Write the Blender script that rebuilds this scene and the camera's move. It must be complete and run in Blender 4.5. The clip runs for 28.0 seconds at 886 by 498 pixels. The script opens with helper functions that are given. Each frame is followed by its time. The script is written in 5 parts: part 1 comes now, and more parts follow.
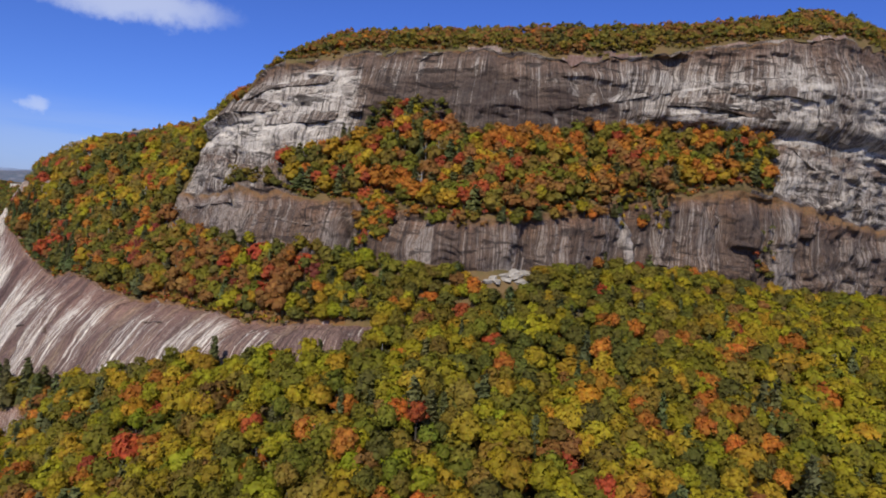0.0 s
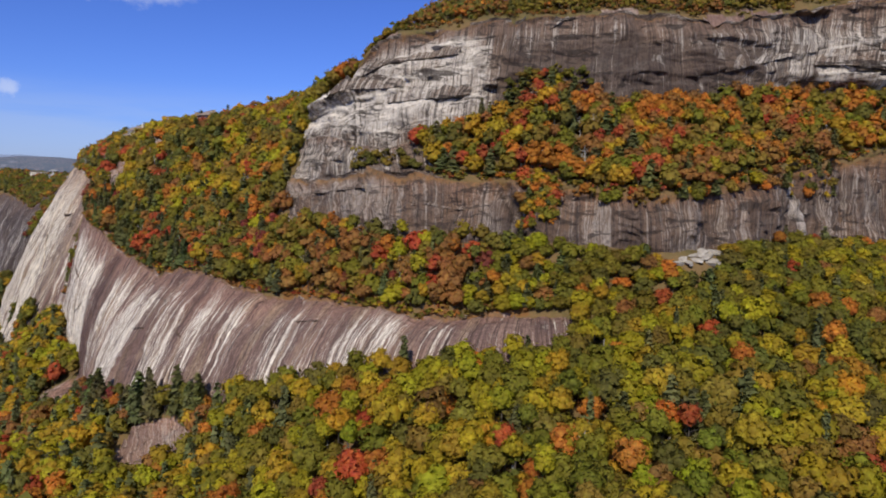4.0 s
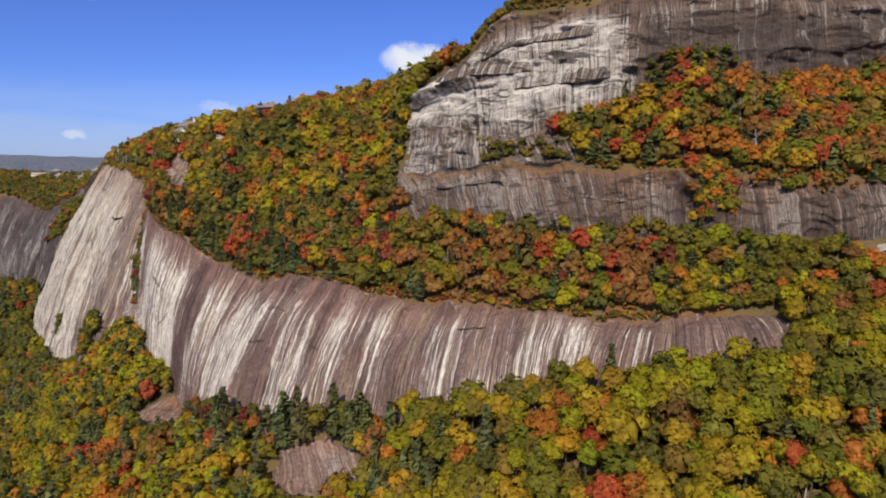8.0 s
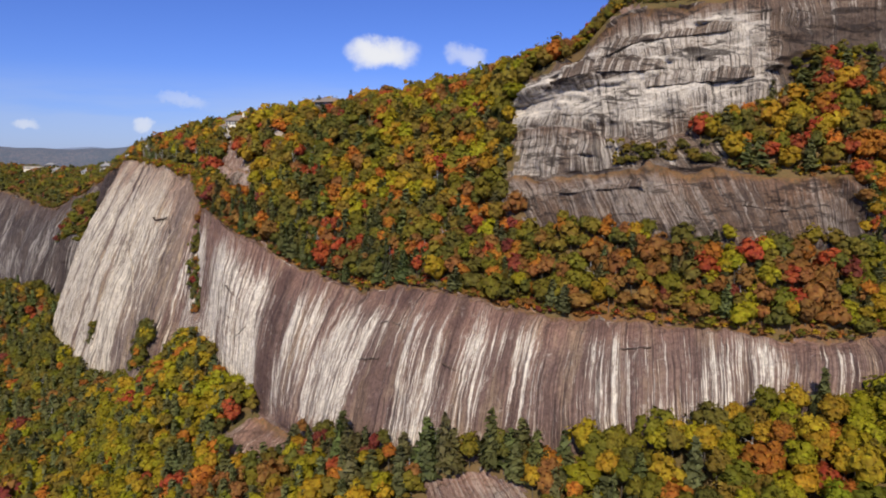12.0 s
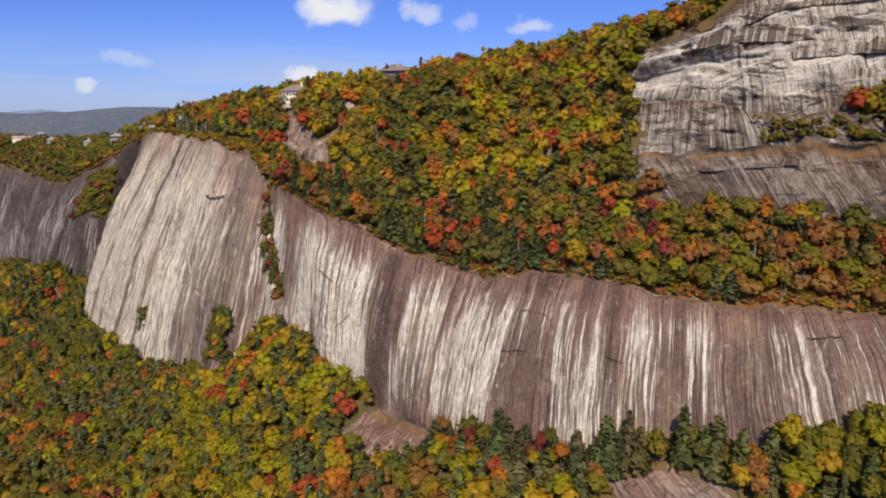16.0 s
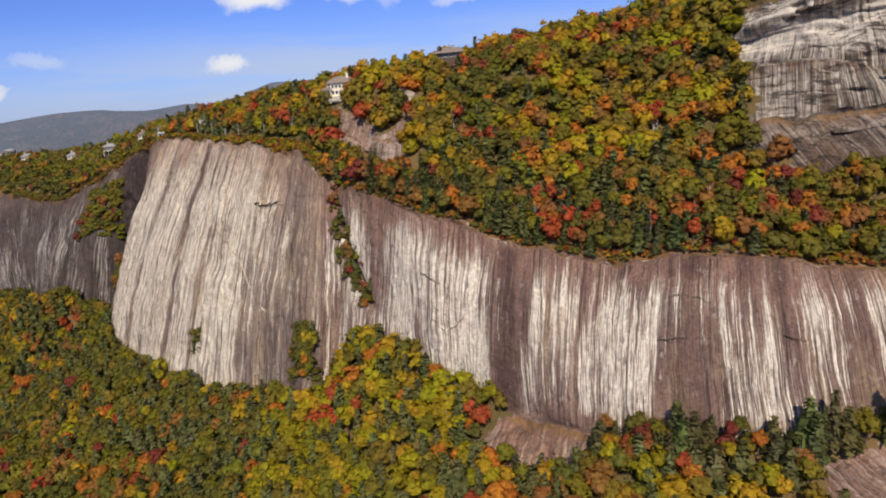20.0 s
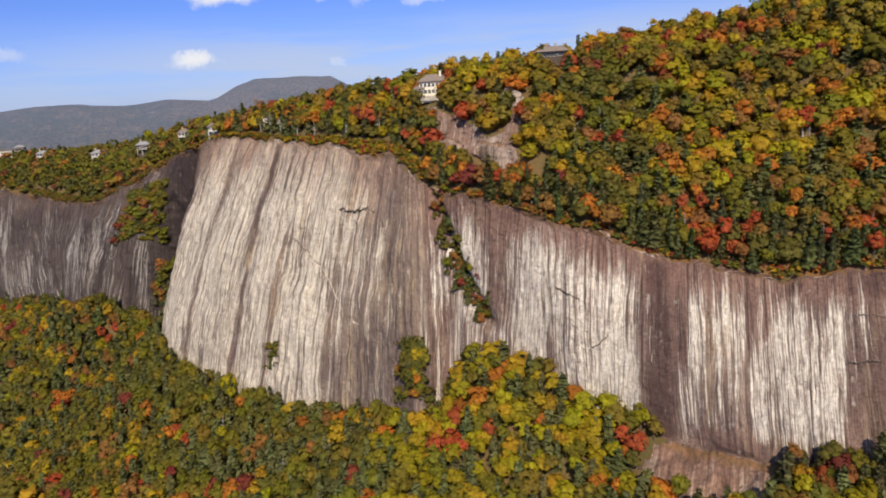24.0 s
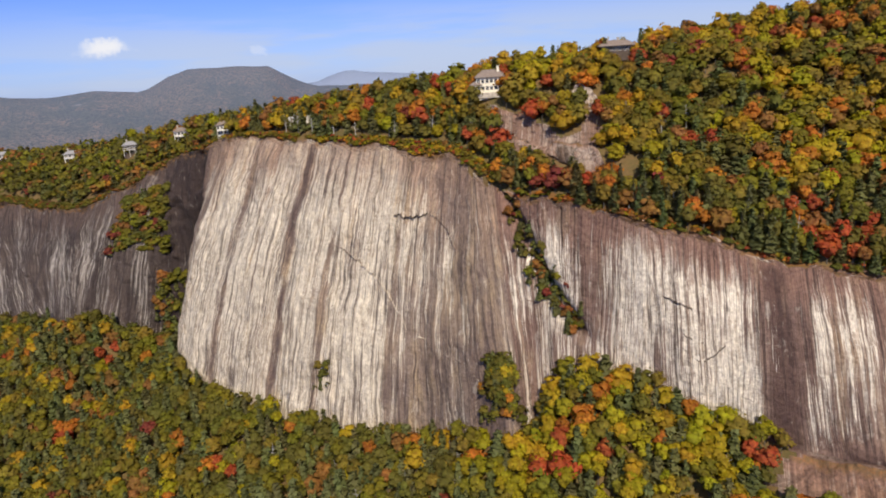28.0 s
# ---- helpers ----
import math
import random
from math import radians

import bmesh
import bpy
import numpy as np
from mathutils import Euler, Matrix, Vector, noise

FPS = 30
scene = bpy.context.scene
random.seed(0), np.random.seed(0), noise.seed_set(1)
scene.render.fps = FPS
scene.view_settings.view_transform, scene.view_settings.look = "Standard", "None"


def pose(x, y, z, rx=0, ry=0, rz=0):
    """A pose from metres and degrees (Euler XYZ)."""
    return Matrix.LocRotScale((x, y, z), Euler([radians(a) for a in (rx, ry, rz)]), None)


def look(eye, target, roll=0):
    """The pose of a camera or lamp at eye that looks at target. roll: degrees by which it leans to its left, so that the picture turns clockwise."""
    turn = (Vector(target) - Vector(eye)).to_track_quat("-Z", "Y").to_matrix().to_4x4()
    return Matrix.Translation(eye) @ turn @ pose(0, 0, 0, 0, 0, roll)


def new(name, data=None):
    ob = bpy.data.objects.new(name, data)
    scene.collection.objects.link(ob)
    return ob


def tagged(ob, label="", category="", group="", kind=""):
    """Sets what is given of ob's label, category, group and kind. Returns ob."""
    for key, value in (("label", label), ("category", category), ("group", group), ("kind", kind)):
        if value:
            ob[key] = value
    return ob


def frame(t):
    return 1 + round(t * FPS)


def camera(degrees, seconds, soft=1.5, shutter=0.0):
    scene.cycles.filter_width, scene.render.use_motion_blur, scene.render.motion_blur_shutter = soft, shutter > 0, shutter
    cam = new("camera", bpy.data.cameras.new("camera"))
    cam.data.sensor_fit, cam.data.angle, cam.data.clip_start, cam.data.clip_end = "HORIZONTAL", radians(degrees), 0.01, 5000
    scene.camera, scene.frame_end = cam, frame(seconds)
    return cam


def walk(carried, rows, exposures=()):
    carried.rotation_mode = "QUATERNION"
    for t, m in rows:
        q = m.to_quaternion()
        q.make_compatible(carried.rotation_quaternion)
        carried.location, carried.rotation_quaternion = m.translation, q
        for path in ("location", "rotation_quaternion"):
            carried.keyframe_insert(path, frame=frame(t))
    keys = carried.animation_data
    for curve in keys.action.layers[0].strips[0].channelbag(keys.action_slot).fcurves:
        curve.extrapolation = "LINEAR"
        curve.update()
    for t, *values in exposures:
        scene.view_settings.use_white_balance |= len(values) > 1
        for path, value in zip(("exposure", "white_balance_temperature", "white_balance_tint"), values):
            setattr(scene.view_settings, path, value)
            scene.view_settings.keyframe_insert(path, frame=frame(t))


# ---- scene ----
cam = camera(66.0, 28.0, 1.9)
PATH = [
    (0, (-0.182, 1.393, 100.273), (-0.186, 3.389, 100.147), 4.4),
    (0.5, (-9.325, 3.369, 100.53), (-9.314, 5.365, 100.398), 4.2),
    (1, (-18.238, 5.62, 100.31), (-18.218, 7.615, 100.172), 3.7),
    (1.5, (-27.369, 7.78, 100.365), (-27.343, 9.774, 100.215), 3.4),
    (2, (-36.364, 10.118, 100.29), (-36.335, 12.111, 100.121), 3.1),
    (2.5, (-45.241, 12.675, 100.334), (-45.21, 14.666, 100.15), 2.7),
    (3, (-54.243, 15.247, 100.317), (-54.209, 17.237, 100.125), 2.5),
    (3.5, (-62.683, 17.736, 101.209), (-62.648, 19.725, 101.006), 2.2),
    (5.5, (-98.249, 28.585, 101.391), (-98.184, 30.568, 101.141), 1.6),
    (6, (-107.27, 31.297, 101.589), (-107.197, 33.28, 101.337), 1.4),
    (6.5, (-116.03, 34.26, 101.639), (-115.95, 36.242, 101.388), 1.1),
    (7, (-125.0, 36.985, 101.9), (-124.906, 38.967, 101.651), 0.8),
    (7.5, (-133.688, 39.933, 102.485), (-133.574, 41.913, 102.23), 0.4),
    (8, (-141.701, 43.363, 102.79), (-141.572, 45.342, 102.531), 0.2),
    (8.5, (-150.019, 46.553, 102.932), (-149.878, 48.531, 102.672), 0.2),
    (9, (-157.98, 50.146, 102.803), (-157.835, 52.124, 102.542), 0.2),
    (9.5, (-165.704, 53.775, 102.925), (-165.556, 55.752, 102.663), 0.0),
    (10, (-174.047, 56.627, 102.729), (-173.894, 58.604, 102.468), 0.1),
    (10.5, (-181.6, 60.609, 103.281), (-181.443, 62.585, 103.018), 0.2),
    (11, (-189.411, 63.906, 104.321), (-189.24, 65.88, 104.053), 0.1),
    (11.5, (-197.154, 67.332, 105.383), (-196.952, 69.303, 105.109), 0.5),
    (12, (-204.432, 70.989, 105.438), (-204.198, 72.956, 105.163), 0.7),
    (12.5, (-213.261, 73.88, 105.894), (-212.992, 75.841, 105.612), 0.8),
    (14.5, (-245.355, 87.366, 109.632), (-245.04, 89.31, 109.284), 0.6),
    (15, (-253.601, 90.787, 110.671), (-253.273, 92.724, 110.296), 0.4),
    (15.5, (-261.892, 94.27, 111.745), (-261.551, 96.203, 111.358), 0.3),
    (16, (-270.101, 97.954, 111.754), (-269.749, 99.884, 111.366), 0.3),
    (16.5, (-278.157, 101.795, 112.778), (-277.794, 103.721, 112.383), -0.0),
    (17, (-285.736, 105.808, 113.54), (-285.361, 107.73, 113.137), -0.8),
    (17.5, (-294.251, 109.532, 113.819), (-293.845, 111.447, 113.408), -1.3),
    (18, (-301.765, 113.923, 115.597), (-301.329, 115.827, 115.166), -2.3),
    (18.5, (-309.703, 118.189, 116.102), (-309.243, 120.084, 115.66), -3.2),
    (19, (-317.174, 122.548, 117.174), (-316.702, 124.437, 116.719), -3.7),
    (19.5, (-325.167, 127.21, 118.082), (-324.682, 129.094, 117.619), -4.1),
    (20, (-333.481, 131.403, 117.823), (-332.984, 133.285, 117.364), -4.4),
    (20.5, (-340.905, 136.193, 118.798), (-340.4, 138.074, 118.344), -4.7),
    (21, (-348.763, 140.885, 119.311), (-348.248, 142.766, 118.866), -4.1),
    (21.5, (-355.817, 145.984, 120.299), (-355.295, 147.863, 119.855), -3.6),
    (23.5, (-384.66, 166.538, 121.906), (-384.093, 168.399, 121.446), -3.4),
    (24, (-391.591, 171.794, 122.539), (-391.007, 173.649, 122.072), -3.5),
    (24.5, (-398.595, 176.909, 123.19), (-397.994, 178.756, 122.717), -3.6),
    (25, (-405.247, 182.312, 124.352), (-404.626, 184.15, 123.867), -3.8),
    (25.5, (-412.317, 187.741, 125.297), (-411.672, 189.569, 124.805), -3.8),
    (26, (-419.097, 193.424, 126.581), (-418.432, 195.243, 126.082), -3.8),
    (26.5, (-426.029, 198.79, 127.04), (-425.345, 200.601, 126.538), -3.6),
    (27, (-432.274, 204.558, 127.485), (-431.565, 206.359, 126.98), -3.5),
    (27.5, (-438.388, 210.518, 128.401), (-437.647, 212.306, 127.896), -3.5),
    (28, (-444.502, 216.274, 129.628), (-443.731, 218.048, 129.12), -3.6),
]
walk(cam, [(t, look(eye, target, roll)) for t, eye, target, roll in PATH],
     exposures=((0, -0.10, 6120, 10), (8, -0.05, 6450, 10), (14, -0.05, 6620, 10), (20, -0.03, 6820, 10), (28, 0.07, 6900, 10)))

# ---- light and sky ----
SUN_ELEVATION, SUN_BEARING = 43.0, 196.0  # degrees; bearing clockwise from the walk's +y
toward_sun = Vector((math.sin(radians(SUN_BEARING)) * math.cos(radians(SUN_ELEVATION)),
                     math.cos(radians(SUN_BEARING)) * math.cos(radians(SUN_ELEVATION)),
                     math.sin(radians(SUN_ELEVATION))))
sun = new("sun", bpy.data.lights.new("sun", "SUN"))
sun.data.energy, sun.data.angle, sun.data.color = 4.35, radians(0.55), (1.0, 0.90, 0.75)
sun.matrix_world = look((0, 0, 600), Vector((0, 0, 600)) - toward_sun)
scene.view_settings.exposure = 0.0


class Net:
    """Short hand for node trees."""

    def __init__(self, tree):
        self.tree = tree
        tree.nodes.clear()

    def node(self, kind, inputs=None, **values):
        n = self.tree.nodes.new("ShaderNode" + kind)
        for key, value in values.items():
            setattr(n, key, value)
        for key, value in (inputs or {}).items():
            if isinstance(value, bpy.types.NodeSocket):
                self.tree.links.new(value, n.inputs[key])
            else:
                n.inputs[key].default_value = value
        return n

    def math(self, op, a, b=0.0, c=0.0, clamp=False):
        n = self.node("Math", {0: a, 1: b, 2: c}, operation=op)
        n.use_clamp = clamp
        return n.outputs[0]

    def vec(self, op, a, b):
        return self.node("VectorMath", {0: a, 1: b}, operation=op).outputs[0]

    def smooth(self, x, low, high, to_low=0.0, to_high=1.0):
        return self.node("MapRange", {0: x, 1: low, 2: high, 3: to_low, 4: to_high}, interpolation_type="SMOOTHSTEP").outputs[0]

    def noise(self, vector, scale, detail=3.0, rough=0.55, warp=0.0):
        return self.node("TexNoise", {"Vector": vector, "Scale": scale, "Detail": detail, "Roughness": rough, "Distortion": warp}).outputs["Fac"]

    def mix(self, fac, a, b, blend="MIX"):
        n = self.node("Mix", data_type="RGBA", blend_type=blend)
        for key, value in ((0, fac), (6, a), (7, b)):
            if isinstance(value, bpy.types.NodeSocket):
                self.tree.links.new(value, n.inputs[key])
            else:
                n.inputs[key].default_value = value
        return n.outputs[2]


def rgb(r, g, b):
    return (r, g, b, 1.0)


def heading(bearing, elevation):
    a, e = radians(bearing), radians(elevation)
    return Vector((math.sin(a) * math.cos(e), math.cos(a) * math.cos(e), math.sin(e)))


def build_sky():
    world = bpy.data.worlds.new("sky")
    world.use_nodes = True
    scene.world = world
    net = Net(world.node_tree)
    sky = net.node("TexSky", sky_type="NISHITA", sun_disc=False, sun_elevation=radians(SUN_ELEVATION),
                   sun_rotation=radians(SUN_BEARING), altitude=1300.0, air_density=1.0, dust_density=0.6, ozone_density=3.0)
    way = net.node("TexCoord").outputs["Generated"]
    parts = net.node("SeparateXYZ", {0: way})
    ripple = net.node("TexNoise", {"Vector": way, "Scale": 26.0, "Detail": 5.0, "Roughness": 0.6})
    shake = net.vec("SCALE", net.vec("SUBTRACT", ripple.outputs["Color"], (0.5, 0.5, 0.5)), (0, 0, 0))
    shake.node.inputs["Scale"].default_value = 0.045
    moved = net.vec("ADD", way, shake)
    cover = None
    # bearing, elevation, half width, half height in degrees, thickness
    for bearing, elevation, wide, high, thick in (
            (1.6, 8.0, 3.0, 1.3, 1.0), (8.6, 8.0, 1.8, 1.0, 0.55), (17.2, 6.8, 1.9, 0.7, 0.55), (12.2, 7.2, 0.9, 0.7, 0.3),
            (-0.8, 3.0, 1.9, 0.75, 0.9), (-31.6, 5.1, 0.9, 0.6, 0.4), (-25.5, 13.2, 7.5, 1.5, 0.55), (-16.6, 1.9, 0.9, 0.45, 0.6),
            (-24.3, 1.7, 1.1, 0.4, 0.5), (-14.0, 4.0, 2.0, 0.5, 0.3), (9.9, 2.2, 0.5, 0.4, 0.25), (30.0, 9.0, 3.0, 1.0, 0.5)):
        d = heading(bearing, elevation)
        side = Vector((d.y, -d.x, 0)).normalized()
        up = side.cross(d)
        off = net.vec("SUBTRACT", moved, tuple(d))
        across = net.node("VectorMath", {0: off, 1: tuple(side / math.sin(radians(wide)))}, operation="DOT_PRODUCT").outputs["Value"]
        above = net.node("VectorMath", {0: off, 1: tuple(up / math.sin(radians(high)))}, operation="DOT_PRODUCT").outputs["Value"]
        ahead = net.node("VectorMath", {0: off, 1: tuple(d)}, operation="DOT_PRODUCT").outputs["Value"]
        far = net.math("ADD", net.math("ADD", net.math("MULTIPLY", across, across), net.math("MULTIPLY", above, above)),
                       net.math("MULTIPLY", net.math("MULTIPLY", ahead, ahead), 40.0))
        puff = net.smooth(far, 1.25, 0.0, 0.0, thick)
        cover = puff if cover is None else net.math("MAXIMUM", cover, puff)
    # thin veil low over the horizon
    streak = net.noise(net.node("Mapping", {0: way, 3: (3.0, 3.0, 26.0)}).outputs[0], 1.0, 4.0)
    veil = net.math("MULTIPLY", net.smooth(parts.outputs["Z"], 0.120, 0.04), net.math("MULTIPLY", net.smooth(streak, 0.36, 0.56, 0.22, 0.72), net.smooth(parts.outputs["X"], -0.30, 0.10, 0.5, 1.0)))
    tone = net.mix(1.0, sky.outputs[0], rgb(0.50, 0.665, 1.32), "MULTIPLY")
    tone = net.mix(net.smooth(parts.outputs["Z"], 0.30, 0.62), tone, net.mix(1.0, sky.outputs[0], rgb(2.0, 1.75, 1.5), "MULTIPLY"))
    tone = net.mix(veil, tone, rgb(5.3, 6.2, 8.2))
    tone = net.mix(cover, tone, rgb(9.0, 9.2, 9.8))
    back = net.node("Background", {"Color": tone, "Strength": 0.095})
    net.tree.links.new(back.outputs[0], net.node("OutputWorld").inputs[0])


build_sky()

# ---- materials ----


def material(name):
    m = bpy.data.materials.new(name)
    m.use_nodes = True
    return m, Net(m.node_tree)


def finish(net, color, rough=0.85, height=None, strength=0.5, distance=0.3, spec=0.25):
    inputs = {"Base Color": color, "Roughness": rough, "Specular IOR Level": spec}
    if height is not None:
        inputs["Normal"] = net.node("Bump", {"Height": height, "Strength": strength, "Distance": distance}).outputs[0]
    bsdf = net.node("BsdfPrincipled", inputs)
    net.tree.links.new(bsdf.outputs[0], net.node("OutputMaterial").inputs[0])


def streaked_rock(name, base, warm, light, amount, dark_amount, broad_light=0.0, strata=0.0, fringe=0.05, seed=0.0, mineral=0.0, wash=0.5):
    """Granite with run-off streaks down the fall line. UV is metres along and down the face; the attribute edge is 1 at the rim."""
    m, net = material(name)
    uv = net.node("UVMap").outputs[0]
    place = net.node("NewGeometry").outputs["Position"]
    wav = net.noise(net.vec("MULTIPLY", uv, (0.06, 0.05, 0)), 1.0, 3.0)
    bent = net.vec("ADD", uv, net.node("CombineXYZ", {0: net.math("MULTIPLY", net.math("SUBTRACT", wav, 0.5), 2.0), 2: seed}).outputs[0])

    def run(across, down, detail=3.0, z=0.0, rough=0.6):
        return net.noise(net.vec("ADD", net.vec("MULTIPLY", bent, (across, down, 1.0)), (z * 7.1, z * 3.3, z)), 1.0, detail, rough)

    stain_shade = net.node("Attribute", attribute_name="stain_shade").outputs["Fac"]
    edge = net.node("Attribute", attribute_name="edge").outputs["Fac"]
    wide = run(0.050, 0.010, 2.0, 1)
    mid = run(0.50, 0.014, 4.0, 2)
    fine = run(2.1, 0.026, 5.0, 3, 0.72)
    hair = run(3.6, 0.09, 4.0, 4, 0.7)
    dark = run(0.62, 0.016, 5.0, 5, 0.68)
    patch = net.noise(place, 0.045, 4.0, 0.6)
    grit = net.noise(place, 0.9, 8.0, 0.75)
    ground = net.mix(net.smooth(patch, 0.35, 0.68), base, warm)
    ground = net.mix(net.smooth(wide, 0.40, 0.66, 0.0, broad_light), ground, light)
    # weathered, iron-tinted rock along the rim
    ground = net.mix(net.smooth(net.math("ADD", edge, net.math("MULTIPLY", net.math("SUBTRACT", patch, 0.5), 0.6)), 0.62, 0.95, 0.0, 0.75), ground, rgb(warm[0] * 1.15, warm[1] * 1.02, warm[2] * 0.98))
    if mineral:
        # iron and lichen run-off: broad cream-yellow and pink-brown curtains
        curtain = net.noise(net.vec("MULTIPLY", bent, (0.11, 0.018, 1.0)), 1.0, 4.0, 0.62)
        ground = net.mix(net.smooth(curtain, 0.50, 0.66, 0.0, mineral), ground, rgb(0.70, 0.53, 0.31))
        ground = net.mix(net.smooth(curtain, 0.46, 0.32, 0.0, mineral), ground, rgb(0.20, 0.128, 0.105))
    ground = net.mix(net.smooth(stain_shade, 0.0, 1.0, 0.0, wash), ground, light)
    ground = net.mix(net.smooth(stain_shade, 0.0, -1.0, 0.0, 0.85), ground, rgb(base[0] * 0.50, base[1] * 0.44, base[2] * 0.47))
    lines = net.math("ADD", net.math("MULTIPLY", net.math("ADD", mid, net.math("MULTIPLY", stain_shade, 0.32)), 0.46), net.math("ADD", net.math("MULTIPLY", fine, 0.64), net.math("MULTIPLY", net.math("SUBTRACT", wide, 0.5), 0.45)))
    # thin dark runs lie under and over the white ones
    thin = run(3.5, 0.024, 4.0, 6, 0.70)
    shade = rgb(base[0] * 0.40, base[1] * 0.36, base[2] * 0.39)
    ground = net.mix(net.smooth(thin, 0.52, 0.585, 0.0, 0.62 * dark_amount), ground, shade)
    white = net.math("MULTIPLY", net.smooth(lines, 0.556, 0.590), amount)
    white = net.math("MULTIPLY", white, net.smooth(hair, 0.34, 0.56, 0.5, 1.0))
    # runs stop and start where ledges and flakes turn the water aside
    torn = run(0.9, 0.11, 5.0, 8, 0.68)
    white = net.math("MULTIPLY", white, net.smooth(torn, 0.38, 0.52, 0.28, 1.0))
    begin = net.math("ADD", edge, net.math("MULTIPLY", net.math("SUBTRACT", dark, 0.5), 0.5))
    white = net.math("MULTIPLY", white, net.smooth(begin, 1.00, 0.72, 0.10, 1.0))
    color = net.mix(white, ground, light)
    blot = net.noise(net.vec("MULTIPLY", bent, (0.22, 0.12, 1.0)), 1.0, 5.0, 0.7, 0.6)
    color = net.mix(net.smooth(blot, 0.56, 0.70, 0.0, 0.45), color, warm)
    color = net.mix(net.smooth(blot, 0.42, 0.30, 0.0, 0.35), color, light)
    black = net.math("MULTIPLY", net.smooth(dark, 0.54, 0.60), net.smooth(hair, 0.34, 0.60, 0.35, dark_amount))
    color = net.mix(black, color, rgb(base[0] * 0.36, base[1] * 0.35, base[2] * 0.38))
    slit = run(1.9, 0.012, 4.0, 9, 0.66)
    color = net.mix(net.smooth(slit, 0.535, 0.59, 0.0, 0.60 * dark_amount), color, shade)
    if strata:
        # pale beds dip along the wall where it is washed clean
        spot = net.node("SeparateXYZ", {0: place})
        dip = net.node("CombineXYZ", {0: net.math("MULTIPLY", spot.outputs[0], 0.045), 1: net.math("MULTIPLY", spot.outputs[1], 0.045),
                                      2: net.math("MULTIPLY", net.math("ADD", spot.outputs[2], net.math("MULTIPLY", spot.outputs[0], -0.22)), 0.26)}).outputs[0]
        pale = net.noise(dip, 1.0, 6.0, 0.68, 0.5)
        color = net.mix(net.math("MULTIPLY", net.smooth(pale, 0.50, 0.57), net.smooth(stain_shade, 0.05, 0.55, 0.04 * strata, strata)), color, light)
        bed = net.math("MULTIPLY", net.noise(net.vec("MULTIPLY", place, (0.07, 0.07, 0.30)), 1.0, 6.0, 0.72, 0.9), net.smooth(patch, 0.3, 0.6, 0.8, 1.08))
        color = net.mix(net.smooth(bed, 0.54, 0.62, 0.0, strata), color, rgb(base[0] * 0.3, base[1] * 0.3, base[2] * 0.32))
    color = net.mix(net.smooth(grit, 0.42, 0.62, 0.0, 0.75), color, net.mix(1.0, color, rgb(0.60, 0.57, 0.56), "MULTIPLY"))
    # dry grass and moss creeping over the rim
    tuft = net.math("ADD", edge, net.math("MULTIPLY", net.math("SUBTRACT", net.noise(place, 0.33, 4.0, 0.65), 0.5), 0.16))
    grass = net.mix(net.smooth(grit, 0.4, 0.6), rgb(0.26, 0.125, 0.045), rgb(0.15, 0.10, 0.05))
    color = net.mix(net.smooth(tuft, 1.0 - fringe, 1.02 - fringe * 0.5, 0.0, 0.85), color, grass)
    # lichen and mineral mottling at two sizes
    speck = net.noise(net.vec("MULTIPLY", place, (1.0, 1.0, 0.6)), 0.42, 6.0, 0.72)
    color = net.mix(net.smooth(speck, 0.55, 0.68, 0.0, 0.50), color, net.mix(1.0, color, rgb(0.58, 0.56, 0.56), "MULTIPLY"))
    color = net.mix(net.smooth(speck, 0.43, 0.32, 0.0, 0.40), color, net.mix(1.0, color, rgb(1.35, 1.28, 1.18), "MULTIPLY"))
    tall = net.math("ADD", net.math("MULTIPLY", grit, 0.5), net.math("ADD", net.math("MULTIPLY", net.math("ADD", fine, net.math("MULTIPLY", mid, 2.2)), 0.35), net.math("MULTIPLY", net.noise(place, 0.25, 6.0, 0.6), 1.6)))
    finish(net, color, net.smooth(white, 0.0, 1.0, 0.86, 0.70), tall, 0.9, 1.0)
    return m


SLAB = streaked_rock("slab_granite", rgb(0.190, 0.122, 0.102), rgb(0.285, 0.184, 0.146), rgb(0.90, 0.825, 0.70), 1.0, 1.0, 0.08, 0.0, 0.025, 2.0, 0.25, 0.16)
PILLAR = streaked_rock("pillar_granite", rgb(0.235, 0.178, 0.152), rgb(0.37, 0.275, 0.205), rgb(0.82, 0.74, 0.605), 0.96, 1.0, 0.08, 0.10, 0.012, 11.0, 0.46, 0.42)
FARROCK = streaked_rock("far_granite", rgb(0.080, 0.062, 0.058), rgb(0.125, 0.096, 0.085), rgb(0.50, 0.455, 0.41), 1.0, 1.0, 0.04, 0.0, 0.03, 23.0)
UPPER = streaked_rock("upper_granite", rgb(0.112, 0.083, 0.066), rgb(0.205, 0.142, 0.100), rgb(0.72, 0.655, 0.565), 0.70, 1.0, 0.08, 0.85, 0.05, 31.0)
BAND = streaked_rock("band_granite", rgb(0.102, 0.074, 0.060), rgb(0.200, 0.124, 0.080), rgb(0.50, 0.44, 0.38), 0.55, 0.9, 0.02, 0.75, 0.16, 41.0)
APRON = streaked_rock("apron_granite", rgb(0.225, 0.140, 0.112), rgb(0.31, 0.195, 0.145), rgb(0.64, 0.55, 0.46), 0.55, 0.6, 0.04, 0.35, 0.12, 53.0)


